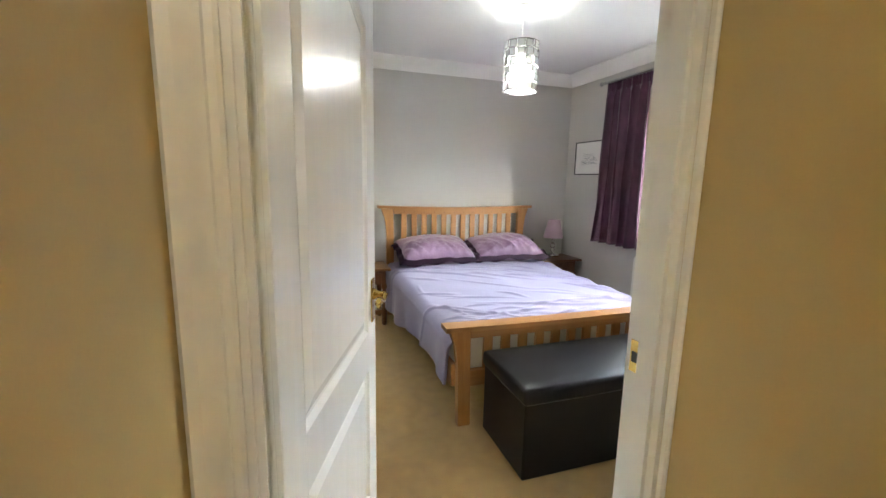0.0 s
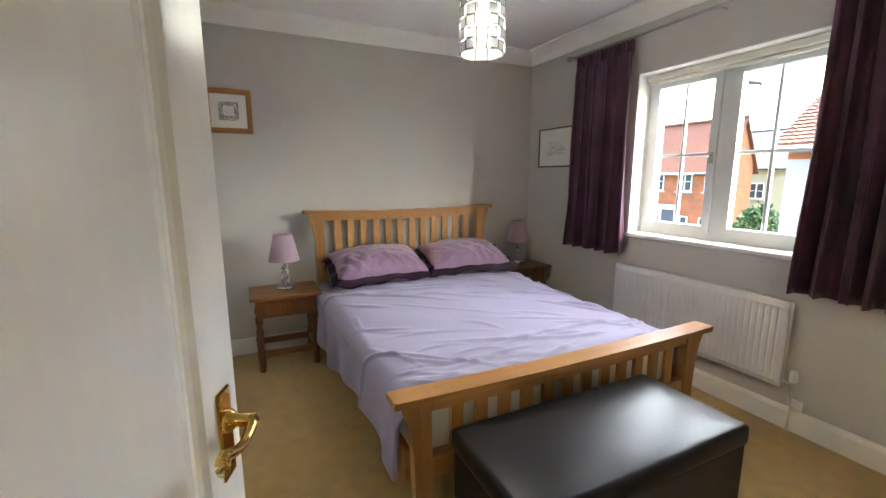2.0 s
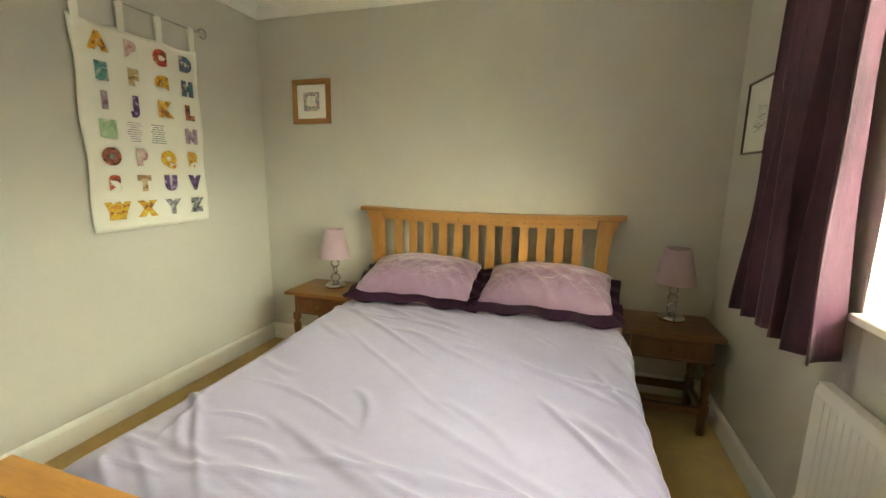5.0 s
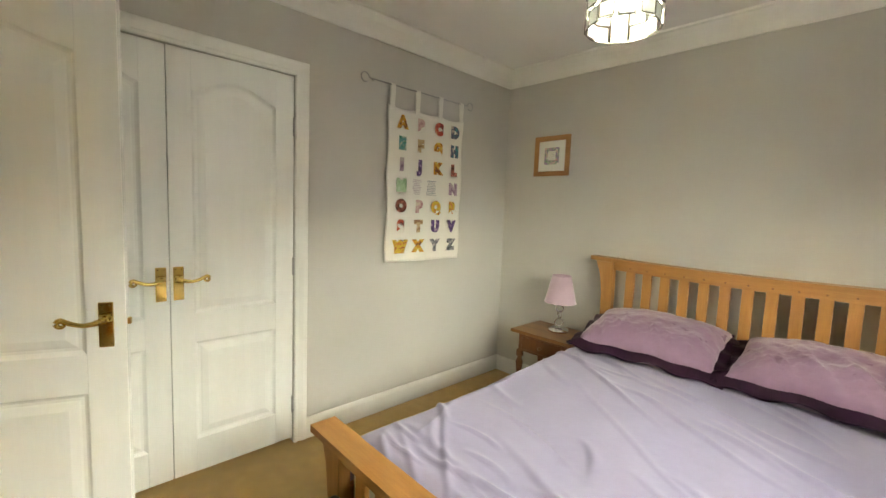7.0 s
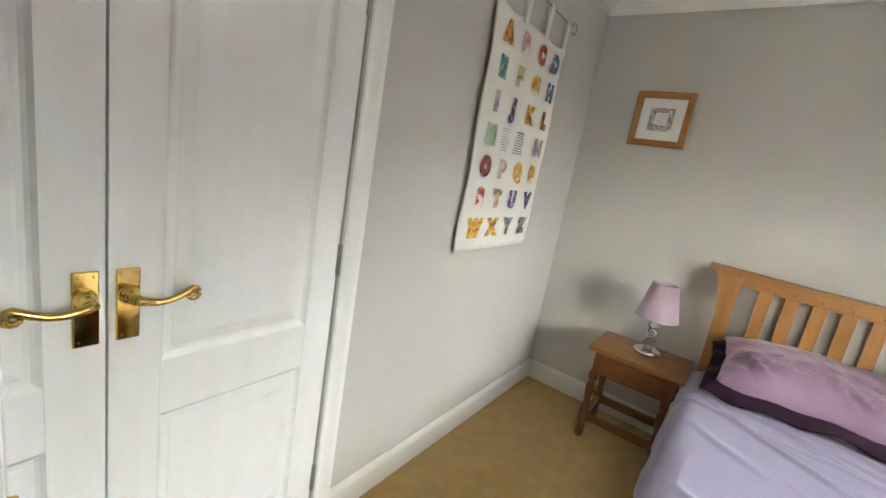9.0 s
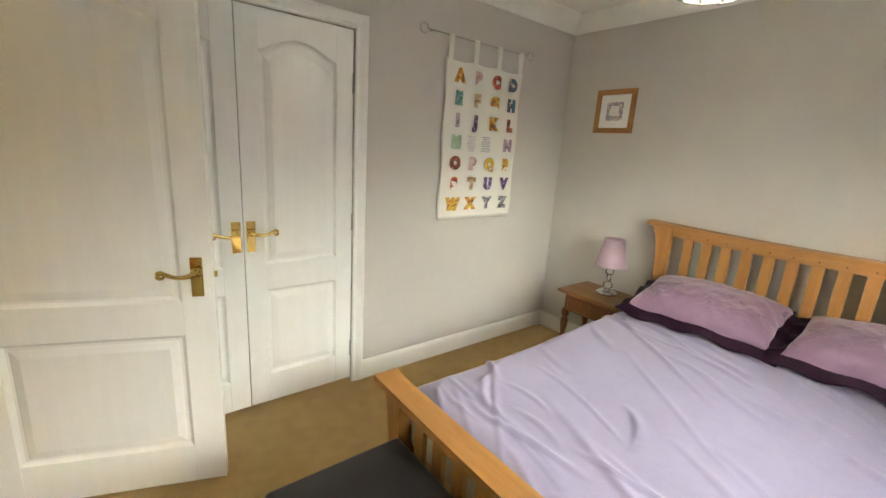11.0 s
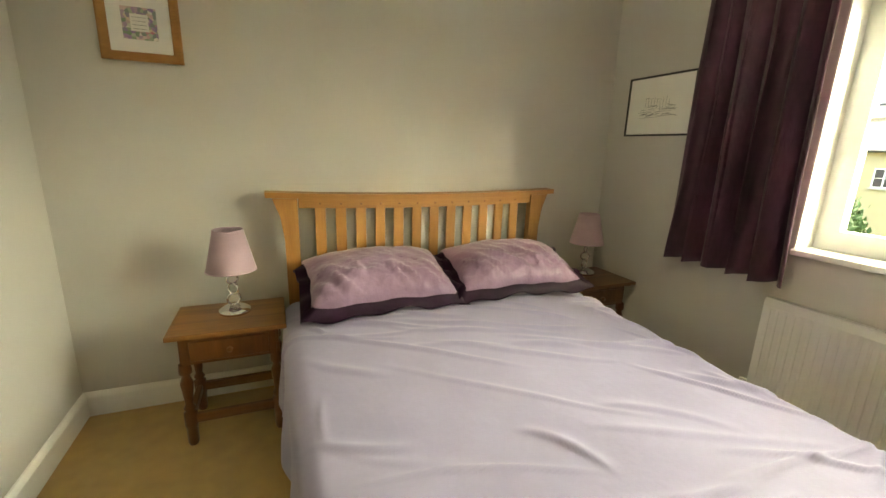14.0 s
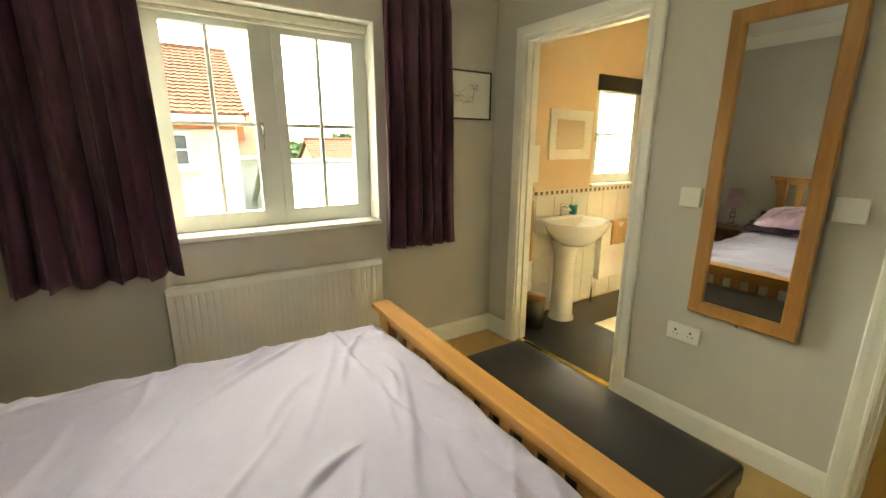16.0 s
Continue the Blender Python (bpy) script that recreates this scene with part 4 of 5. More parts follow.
for a in ((-tw / 2, -thh / 2, tw / 2, -thh / 2 + 0.0035), (-tw / 2, thh / 2 - 0.0035, tw / 2, thh / 2), (-tw / 2, -thh / 2 + 0.0035, -tw / 2 + 0.0035, thh / 2 - 0.0035), (tw / 2 - 0.0035, -thh / 2 + 0.0035, tw / 2, thh / 2 - 0.0035)):
    box(a[0], -0.0016, a[1], a[2], 0.0016, a[3], bm=rimbm)
rim = mesh_of("shell_rim", rimbm, IRON)
for r in range(RWS):
    for c in range(COLS):
        a = 2 * math.pi * (c + 0.5 * (r % 2) * 0.0) / COLS
        rr = R + (0.004 if (r + c) % 2 else -0.004)
        m = Matrix.Translation((rr * math.sin(a), -rr * math.cos(a), TOP - (r + 0.5) * (TOP - BOT) / RWS)) @ Matrix.Rotation(a, 4, "Z")
        o = shared("shell", shell, pn, m)
        shared("shell_rim", rim, o, Matrix())


# ---- pictures ----
def picture(m, w, h, border, depth, frame_mat, mount, art, label, name="framed_picture"):
    """m: wall matrix at the picture's lower left corner."""
    pc = thing(name, (0, 0, 0), label, "picture")
    pc.matrix_world = m
    bm = bmesh.new()
    runs = []
    for o, d in ((0, 0.0), (0, depth * 0.8), (border * 0.25, depth), (border * 0.8, depth * 0.75), (border, depth * 0.5), (border, 0.002)):
        runs.append([bm.verts.new(v) for v in ((o, d, o), (w - o, d, o), (w - o, d, h - o), (o, d, h - o))])
    for a, b in zip(runs, runs[1:]):
        for i in range(4):
            bm.faces.new((a[i], a[(i + 1) % 4], b[(i + 1) % 4], b[i]))
    part("surround", bm, frame_mat, pc)
    sheet = part("mount", box(border - 0.002, 0.002, border - 0.002, w - border + 0.002, depth * 0.4, h - border + 0.002), PAPER, pc, "white paper mount")
    if mount:
        part("print", box(w / 2 - mount[0] / 2, depth * 0.4, h / 2 - mount[1] / 2, w / 2 + mount[0] / 2, depth * 0.4 + 0.0012, h / 2 + mount[1] / 2), mount[2], sheet)
    bm = bmesh.new()
    for x, z, ww, hh, rot in art:
        b2 = box(-ww / 2, 0, -hh / 2, ww / 2, 0.0006, hh / 2)
        moved(b2, Matrix.Translation((x * w, depth * 0.4 + 0.0014, z * h)) @ Matrix.Rotation(radians(rot), 4, "Y"))
        me = bpy.data.meshes.new("stroke")
        b2.to_mesh(me)
        b2.free()
        bm.from_mesh(me)
        bpy.data.meshes.remove(me)
    part("drawing", bm, PENCIL, sheet, "faint grey pencil drawing")
    return pc


EAST_M = lambda y, z: on_wall((E - 0.002, y, z), (0, -1, 0), (-1, 0, 0))
rr = random.Random(4)
art1 = [(0.5 + rr.uniform(-0.24, 0.24), 0.42 + rr.uniform(-0.09, 0.09), rr.uniform(0.02, 0.07), 0.0022, rr.uniform(-14, 14)) for _ in range(46)]
art1 += [(0.30 + 0.045 * i, 0.50 + rr.uniform(0, 0.08), 0.002, 0.055, rr.uniform(-8, 8)) for i in range(9)] + [(0.5, 0.32, 0.25, 0.002, -3), (0.42, 0.62, 0.12, 0.002, 6)]
picture(EAST_M(6.055, 1.395), 0.455, 0.338, 0.011, 0.014, BLACK, None, art1, "pencil drawing of buildings in a thin black picture frame")
art2 = [(0.46 + rr.uniform(-0.18, 0.18), 0.42 + rr.uniform(-0.08, 0.08), rr.uniform(0.02, 0.06), 0.002, rr.uniform(-30, 30)) for _ in range(40)]
art2 += [(0.36, 0.60, 0.075, 0.002, 35), (0.50, 0.60, 0.075, 0.002, -35), (0.43, 0.48, 0.09, 0.002, 0), (0.68, 0.50, 0.004, 0.10, 4)] + [(0.68 + rr.uniform(-0.08, 0.08), 0.66 + rr.uniform(-0.07, 0.07), 0.03, 0.0018, rr.uniform(-70, 70)) for _ in range(22)]
picture(EAST_M(3.545, 1.512), 0.455, 0.300, 0.010, 0.014, BLACK, None, art2, "pencil drawing of a cottage in a thin black frame")
m, t, b = nodes_of("floral_sampler_print")
tc, vo, cr = t.nodes.new("ShaderNodeTexCoord"), t.nodes.new("ShaderNodeTexVoronoi"), t.nodes.new("ShaderNodeValToRGB")
vo.inputs["Scale"].default_value = 70
for p, c in ((0.0, (0.50, 0.08, 0.16)), (0.3, (0.75, 0.72, 0.66)), (0.5, (0.24, 0.35, 0.22)), (0.72, (0.35, 0.22, 0.45)), (0.9, (0.72, 0.62, 0.45))):
    e = cr.color_ramp.elements.new(p)
    e.color = (*c, 1)
t.links.new(tc.outputs["Object"], vo.inputs["Vector"])
t.links.new(vo.outputs["Color"], cr.inputs[0])
t.links.new(cr.outputs[0], b.inputs["Base Color"])
FLORAL = m
pc = picture(on_wall((0.280, N - 0.002, 1.613), (1, 0, 0), (0, -1, 0)), 0.296, 0.296, 0.036, 0.02, OAK_X, (0.125, 0.125, FLORAL), [(0.5, 0.58 - 0.05 * i, 0.05, 0.002, 0) for i in range(4)], "small floral sampler in a wide oak picture frame")
part("panel", box(0.116, 0.0093, 0.118, 0.180, 0.0097, 0.184), PAPER, pc)

# ---- alphabet wall hanging ----
HY0, HY1, HZ0, HZ1, HR = 4.985, 5.645, 0.975, 1.965, 2.085
hg = thing("alphabet_hanging", (0.022, HY0, HZ0), "off-white cotton alphabet wall hanging on a thin rail", "wall hanging")
hg.matrix_world = on_wall((0.022, HY0, HZ0), (0, 1, 0), (1, 0, 0))
hw, hh = HY1 - HY0, HZ1 - HZ0
relief = lambda x, zz: 0.006 * math.sin(x * 21 + 0.6) * (0.4 + 0.6 * zz / hh) + 0.003 * math.sin(x * 9 + zz * 4)
bm = bmesh.new()
nx, nz = 44, 40
gr = [[bm.verts.new((hw * i / nx + 0.006 * math.sin(j * 0.35) * (1 if i == nx else (-1 if i == 0 else 0)), relief(hw * i / nx, hh * j / nz), hh * j / nz - 0.014 * math.sin(math.pi * ((i / nx * 3) % 1.0)) * (j / nz) ** 8)) for i in range(nx + 1)] for j in range(nz + 1)]
for a, b in zip(gr, gr[1:]):
    for i in range(nx):
        bm.faces.new((a[i], a[i + 1], b[i + 1], b[i]))
cl = part("cloth", bm, CLOTH, hg, "", True)
sm = cl.modifiers.new("thickness", "SOLIDIFY")
sm.thickness = 0.003
for i in range(4):
    x = 0.014 + (hw - 0.05) * i / 3
    b2 = bmesh.new()
    pr = [(0.003, hh - 0.02), (0.009, HR - HZ0), (0.0, HR - HZ0 + 0.009), (-0.009, HR - HZ0), (-0.002, hh - 0.02)]
    va = [b2.verts.new((x, y, zz)) for y, zz in pr]
    vb = [b2.verts.new((x + 0.034, y, zz)) for y, zz in pr]
    for k in range(4):
        b2.faces.new((va[k], va[k + 1], vb[k + 1], vb[k]))
    part("tab", b2, CLOTH, hg).modifiers.new("thickness", "SOLIDIFY").thickness = 0.002
rl = part("rail", tube([(-0.14, 0, HR - HZ0), (hw + 0.04, 0, HR - HZ0)], 0.0038, 8), STEEL, hg, "thin steel rail", True)
for x, s in ((-0.14, -1), (hw + 0.04, 1)):
    part("curl", tube([(x + s * (0.030 + 0.028 * math.cos(math.pi + s * 0 + a * 0.5)), 0, HR - HZ0 + 0.028 * math.sin(a * 0.5)) for a in range(0, 12)], 0.0035, 8), STEEL, rl, "scrolled rail end", True)
    part("wall_hook", tube([(x - s * 0.03, -0.021, HR - HZ0), (x - s * 0.03, 0.0, HR - HZ0 - 0.006)], 0.004, 8), STEEL, rl)



def ink(name, base, accent, third):
    """Printed picture-filled lettering: blotches of three colours."""
    m, t, b = nodes_of("printed_ink_" + name)
    tc, oi, ad = t.nodes.new("ShaderNodeTexCoord"), t.nodes.new("ShaderNodeObjectInfo"), t.nodes.new("ShaderNodeVectorMath")
    t.links.new(tc.outputs["Object"], ad.inputs[0])
    t.links.new(oi.outputs["Random"], ad.inputs[1])
    n, cr = t.nodes.new("ShaderNodeTexNoise"), t.nodes.new("ShaderNodeValToRGB")
    n.inputs["Scale"].default_value, n.inputs["Detail"].default_value = 32, 2
    t.links.new(ad.outputs[0], n.inputs["Vector"])
    e = cr.color_ramp.elements
    e[0].position, e[0].color = 0.38, (*third, 1)
    e[1].position, e[1].color = 0.46, (*base, 1)
    for p, c in ((0.57, base), (0.63, accent)):
        k = e.new(p)
        k.color = (*c, 1)
    t.links.new(n.outputs["Fac"], cr.inputs[0])
    t.links.new(cr.outputs[0], b.inputs["Base Color"])
    setin(b, Roughness=0.85)
    return m


INKS = [ink(n, c, d, e) for n, c, d, e in (("orange", (0.62, 0.30, 0.04), (0.70, 0.52, 0.10), (0.22, 0.08, 0.03)), ("pink", (0.60, 0.40, 0.38), (0.66, 0.55, 0.45), (0.45, 0.22, 0.25)), ("red", (0.52, 0.09, 0.05), (0.66, 0.42, 0.20), (0.20, 0.04, 0.03)), ("navy", (0.09, 0.10, 0.17), (0.50, 0.42, 0.36), (0.05, 0.22, 0.25)),
        ("teal", (0.12, 0.30, 0.30), (0.40, 0.45, 0.36), (0.05, 0.20, 0.12)), ("tan", (0.55, 0.40, 0.22), (0.62, 0.52, 0.40), (0.32, 0.18, 0.09)), ("yellow", (0.68, 0.46, 0.06), (0.62, 0.25, 0.06), (0.45, 0.12, 0.05)), ("violet", (0.13, 0.07, 0.22), (0.45, 0.34, 0.46), (0.06, 0.04, 0.09)),
        ("lilac", (0.44, 0.32, 0.40), (0.50, 0.45, 0.42), (0.28, 0.18, 0.26)), ("brown", (0.26, 0.08, 0.05), (0.55, 0.20, 0.14), (0.10, 0.03, 0.02)), ("green", (0.42, 0.56, 0.36), (0.52, 0.62, 0.46), (0.30, 0.45, 0.26)), ("grey", (0.20, 0.20, 0.22), (0.50, 0.46, 0.44), (0.05, 0.05, 0.06)))]


def letter_mesh(ch, size, ink):
    cu = bpy.data.curves.new("letter", "FONT")
    cu.body, cu.size, cu.extrude, cu.offset, cu.align_x, cu.align_y = ch, size, 0.0005, 0.011, "CENTER", "CENTER"
    tmp = bpy.data.objects.new("letter", cu)
    scene.collection.objects.link(tmp)
    bpy.context.view_layer.update()
    me = bpy.data.meshes.new_from_object(tmp.evaluated_get(bpy.context.evaluated_depsgraph_get()))
    bpy.data.objects.remove(tmp)
    bpy.data.curves.remove(cu)
    me.name = "letter"
    me.materials.clear()
    me.materials.append(ink)
    return me


rows = ["ABCD", "EFGH", "IJKL", "M  N", "OPQR", "STUV", "WXYZ"]
inks = ["0123", "4503", "87.9", "A  8", "9166", "2577", "6.BB"]
order = "0123456789AB"
rl7 = random.Random(12)
for r, word in enumerate(rows):
    for c, chh in enumerate(word):
        x = hw * (0.175 + 0.235 * c)
        zz = hh * (0.905 - 0.134 * r)
        if chh == " ":
            if c == 1:
                for k in range(9):
                    for q in (0, 1):
                        wd = rl7.uniform(0.05, 0.09)
                        xx = x - 0.02 + q * 0.125
                        yy = zz + 0.045 - k * 0.0115
                        part("text_bar", box(xx - wd / 2, relief(xx, yy) + 0.002, yy - 0.0016, xx + wd / 2, relief(xx, yy) + 0.0035, yy + 0.0016), INKS[8] if q == 0 else INKS[3], cl)
            continue
        k = order.find(inks[r][c])
        ink = INKS[k if k >= 0 else 0]
        lm = Matrix.Translation((x, relief(x, zz) + 0.0045, zz)) @ Matrix(((1, 0, 0), (0, 0, 1), (0, 1, 0))).to_4x4()
        o = shared("letter", letter_mesh(chh, 0.094, ink), cl, lm)
        o["label"] = "printed letter " + chh
        if chh in "MW":
            part("patch", box(x - 0.045, relief(x, zz) + 0.0016, zz - 0.042, x + 0.035, relief(x, zz) + 0.0032, zz + 0.036), INKS[10 if chh == "M" else 6], cl)

# ---- things on the south wall ----
SK_M = SKEW @ SOUTH_M
mr = thing("wall_mirror", (0, 0, 0), "tall wall mirror in a plain oak surround", "mirror")
mid = SK_M @ Vector((1.401, 0.002, 0.603))
mr.matrix_world = on_wall((mid.x - 0.206, mid.y + 0.012, 0.603), (1, 0, 0), (0, 1, 0))
mw, mh = 0.412, 1.265
bm = bmesh.new()
runs = []
for o, d in ((0, 0.0), (0, 0.020), (0.004, 0.024), (0.052, 0.024), (0.058, 0.018), (0.058, 0.004)):
    runs.append([bm.verts.new(v) for v in ((o, d, o), (mw - o, d, o), (mw - o, d, mh - o), (o, d, mh - o))])
for a, b in zip(runs, runs[1:]):
    for i in range(4):
        bm.faces.new((a[i], a[(i + 1) % 4], b[(i + 1) % 4], b[i]))
part("surround", bm, OAK_Z, mr)
part("glass", box(0.054, 0.004, 0.054, mw - 0.054, 0.010, mh - 0.054), SILVER, mr, "clear mirror glass")
part("peg", lathe([(0, 0), (0.007, 0), (0.007, -0.012), (0, -0.012)], 10, (mw / 2, 0.012, -0.0005)), OAK_Z, mr)


def switch(x, z, w, h, gangs, label):
    s = thing("light_switch", (0, 0, 0), label, "light switch", "light switches")
    s.matrix_world = SK_M @ Matrix.Translation((x, 0.001, z))
    part("plate", box(0, 0, 0, w, 0.022, h, 0.003, seg=2), PLASTIC, s)
    for g in range(gangs):
        cx = w * (g + 1) / (gangs + 1)
        part("rocker", moved(box(-0.006, 0, -0.011, 0.006, 0.004, 0.011, 0.001), Matrix.Translation((cx, 0.0215, h / 2)) @ Matrix.Rotation(radians(6), 4, "X")), PLASTIC, s)


switch(1.625, 1.080, 0.086, 0.086, 1, "white plastic single light switch")
switch(1.090, 1.086, 0.090, 0.086, 1, "white plastic light switch beside the mirror")
so = thing("wall_socket", (0, 0, 0), "white plastic double wall socket", "socket")
so.matrix_world = SK_M @ Matrix.Translation((1.540, 0.001, 0.440))
part("plate", box(0, 0, 0, 0.147, 0.020, 0.086, 0.003, seg=2), PLASTIC, so)
for cx in (0.040, 0.107):
    bm = box(cx - 0.004, 0.0203, 0.045, cx + 0.004, 0.0206, 0.056)
    box(cx - 0.013, 0.0203, 0.030, cx - 0.006, 0.0206, 0.034, bm=bm)
    box(cx + 0.006, 0.0203, 0.030, cx + 0.013, 0.0206, 0.034, bm=bm)
    part("pin_hole", bm, BLACK, so)
    part("rocker", box(cx - 0.026, 0.0202, 0.062, cx - 0.014, 0.0235, 0.078, 0.001), PLASTIC, so)
s2 = thing("wall_socket", (0, 0, 0), "small white plastic box low on the wall", "socket")
s2.matrix_world = on_wall((E - 0.0165, 3.865, 0.118), (0, -1, 0), (-1, 0, 0))
part("plate", box(-0.03, 0, 0, 0.03, 0.012, 0.05, 0.003), PLASTIC, s2)

# ---- bathroom ----
bt = bpy.data.objects["wall_bathroom"]
TZ = 0.97
part("tile_backing", box(BW - 0.006, 1.02, 0.006, BW - 0.001, S - T + 0.10, TZ), GROUT, bt)
tile = mesh_of("tile", box(-0.005, 0.0015, 0.0015, 0, 0.1985, 0.2465, 0.001), TILE)
for r in range(4):
    for c in range(10):
        y = 1.02 + c * 0.2
        if y + 0.2 > S - T + 0.14:
            break
        shared("tile", tile, bt, Matrix.Translation((BW - 0.006, y, 0.006 + r * 0.24)) @ Matrix.Diagonal((1, 1, 0.24 / 0.248, 1)))
mos = mesh_of("mosaic_tile", box(-0.004, 0.001, 0.001, 0, 0.027, 0.027), MOSAIC)
mos2 = mesh_of("mosaic_tile", box(-0.004, 0.001, 0.001, 0, 0.027, 0.027), TILE)
part("border_backing", box(BW - 0.006, 1.02, TZ, BW - 0.001, S - T + 0.10, TZ + 0.04), GROUT, bt)
for c in range(68):
    shared("mosaic_tile", mos if c % 2 else mos2, bt, Matrix.Translation((BW - 0.006, 1.04 + c * 0.0285, TZ + 0.006)))
bw = tagged(new("window_2"), "white casement bathroom window", "window", kind="structure")
part("window_frame", walls([(BW + 0.05, BWY0, BWZ0, BW + 0.11, BWY0 + 0.045, BWZ1), (BW + 0.05, BWY1 - 0.045, BWZ0, BW + 0.11, BWY1, BWZ1), (BW + 0.05, BWY0 + 0.045, BWZ0, BW + 0.11, BWY1 - 0.045, BWZ0 + 0.045), (BW + 0.05, BWY0 + 0.045, BWZ1 - 0.045, BW + 0.11, BWY1 - 0.045, BWZ1)]), UPVC, bw)
casement(bw, BWY0 + 0.04, BWY1 - 0.04, BWZ0 + 0.04, BWZ1 - 0.04, BW + 0.035, 1, FROST)
part("window_sill", box(BW - 0.02, BWY0, BWZ0 - 0.018, BW + 0.05, BWY1, BWZ0 + 0.004, 0.003), UPVC, bw)
b3 = thing("black_blind", (BW - 0.03, BWY0, 1.775), "black roller blind rolled up over the bathroom window", "blind")
part("roll", box(0, -0.03, 0.0, 0.028, 0.65, 0.125, 0.008, seg=2), BLACK, b3)
mi = thing("bathroom_mirror", (0, 0, 0), "square mirror with a wide white surround", "mirror")
mi.matrix_world = on_wall((BW - 0.002, 2.52, 1.245), (0, -1, 0), (-1, 0, 0))
bm = bmesh.new()
runs = []
for o, d in ((0, 0.0), (0, 0.018), (0.075, 0.012), (0.075, 0.004)):
    runs.append([bm.verts.new(v) for v in ((o, d, o), (0.47 - o, d, o), (0.47 - o, d, 0.37 - o), (o, d, 0.37 - o))])
for a, b in zip(runs, runs[1:]):
    for i in range(4):
        bm.faces.new((a[i], a[(i + 1) % 4], b[(i + 1) % 4], b[i]))
part("surround", bm, TRIM, mi)
part("glass", box(0.072, 0.004, 0.072, 0.398, 0.008, 0.298), SILVER, mi)
bs = thing("pedestal_basin", (BW - 0.008, 2.42, FL + 0.006), "white ceramic wash basin on a pedestal", "wash basin")
bm = lathe([(0.0, 0.62), (0.10, 0.625), (0.17, 0.66), (0.235, 0.73), (0.262, 0.785), (0.266, 0.805), (0.258, 0.813), (0.240, 0.810), (0.222, 0.79), (0.18, 0.74), (0.10, 0.705), (0.0, 0.70)], 36, (-0.235, 0, 0), sx=0.86)
box(-0.13, -0.235, 0.70, -0.003, 0.235, 0.822, 0.02, bm=bm, seg=3)
part("bowl", bm, CERAMIC, bs, "", True)
part("pedestal", lathe([(0.105, 0.0), (0.105, 0.015), (0.092, 0.05), (0.082, 0.35), (0.088, 0.52), (0.115, 0.64), (0, 0.64)], 28, (-0.15, 0, 0), sy=0.95), CERAMIC, bs, "", True)
tp = part("tap", tube([(-0.075, 0, 0.822), (-0.075, 0, 0.875), (-0.10, 0, 0.895), (-0.165, 0, 0.885), (-0.172, 0, 0.872)], [0.016, 0.015, 0.012, 0.010, 0.009], 12), CHROME, bs, "chrome mixer tap", True)
part("tap_lever", tube([(-0.075, 0, 0.876), (-0.070, 0.0, 0.905), (-0.095, 0.01, 0.925)], [0.010, 0.008, 0.005], 10), CHROME, tp, "", True)
cup = thing("tumbler", (BW - 0.075, 2.27, FL + 0.829), "teal plastic tumbler on the basin edge", "cup")
part("body", lathe([(0, 0), (0.030, 0), (0.036, 0.075), (0.033, 0.075), (0.028, 0.004), (0, 0.004)], 20), TEAL, cup, "", True)
part("pump", lathe([(0, 0.0045), (0.018, 0.0045), (0.018, 0.07), (0.006, 0.08), (0.006, 0.12), (0, 0.12)], 14), PLASTIC, cup, "white soap pump", True)
r2 = thing("bathroom_radiator", (BW - 0.007, 1.64, 0.0), "white bathroom radiator with a towel over it", "radiator")
part("panel", box(-0.09, -0.33, 0.20, -0.03, 0.26, 0.70, 0.008, seg=2), RAD, r2)
part("pipe", tube([(-0.06, 0.275, 0.25), (-0.06, 0.30, 0.25), (-0.06, 0.30, FL + 0.006)], 0.008, 8), CHROME, r2, "", True)
part("bracket", box(-0.03, -0.2, 0.4, -0.0, -0.17, 0.45), RAD, r2)
tw2 = thing("towel", (BW - 0.067, 1.60, 0.0), "mustard towel folded over the radiator", "towel")
bm = bmesh.new()
ap = [(-0.032, 0.50), (-0.033, 0.62), (-0.030, 0.705), (0.0, 0.716), (0.032, 0.705), (0.034, 0.62)]
va = [[bm.verts.new((x + 0.002 * math.sin(k), -0.20 + 0.38 * k / 12, z + 0.004 * math.sin(k * 1.3))) for x, z in ap] for k in range(13)]
for a, b in zip(va, va[1:]):
    for i in range(5):
        bm.faces.new((a[i], a[i + 1], b[i + 1], b[i]))
part("cloth", bm, TOWEL, tw2, "", True).modifiers.new("thickness", "SOLIDIFY").thickness = 0.010
t3 = thing("hand_towel", (BW - 0.03, 2.72, 0.47), "mustard hand towel hanging from a ring", "towel")
bm = bmesh.new()
va = [[bm.verts.new((-0.012 * math.sin(k * 1.1), 0.085 * (k / 8 - 0.5) * 2 * (1 - 0.25 * j / 6), 0.48 * j / 6)) for j in range(7)] for k in range(9)]
for a, b in zip(va, va[1:]):
    for i in range(6):
        bm.faces.new((a[i], a[i + 1], b[i + 1], b[i]))
part("cloth", bm, TOWEL, t3, "", True).modifiers.new("thickness", "SOLIDIFY").thickness = 0.012
part("ring", tube([(0.012, 0.07 * math.cos(i / 20 * 6.2832), 0.53 + 0.07 * math.sin(i / 20 * 6.2832)) for i in range(20)], 0.004, 8, closed=True), CHROME, t3, "chrome towel ring", True)
part("boss", box(0.010, -0.015, 0.585, 0.024, 0.015, 0.615, 0.003), CHROME, t3)
bn = thing("pedal_bin", (2.86, 2.72, FL + 0.006), "small dark bathroom bin with a wooden lid", "bin")
part("body", lathe([(0, 0), (0.085, 0), (0.092, 0.22), (0, 0.22)], 24), IRON, bn, "", True)
part("lid", lathe([(0, 0.2205), (0.095, 0.2205), (0.095, 0.235), (0, 0.24)], 24), PINE_X, bn, "brown wooden lid", True)
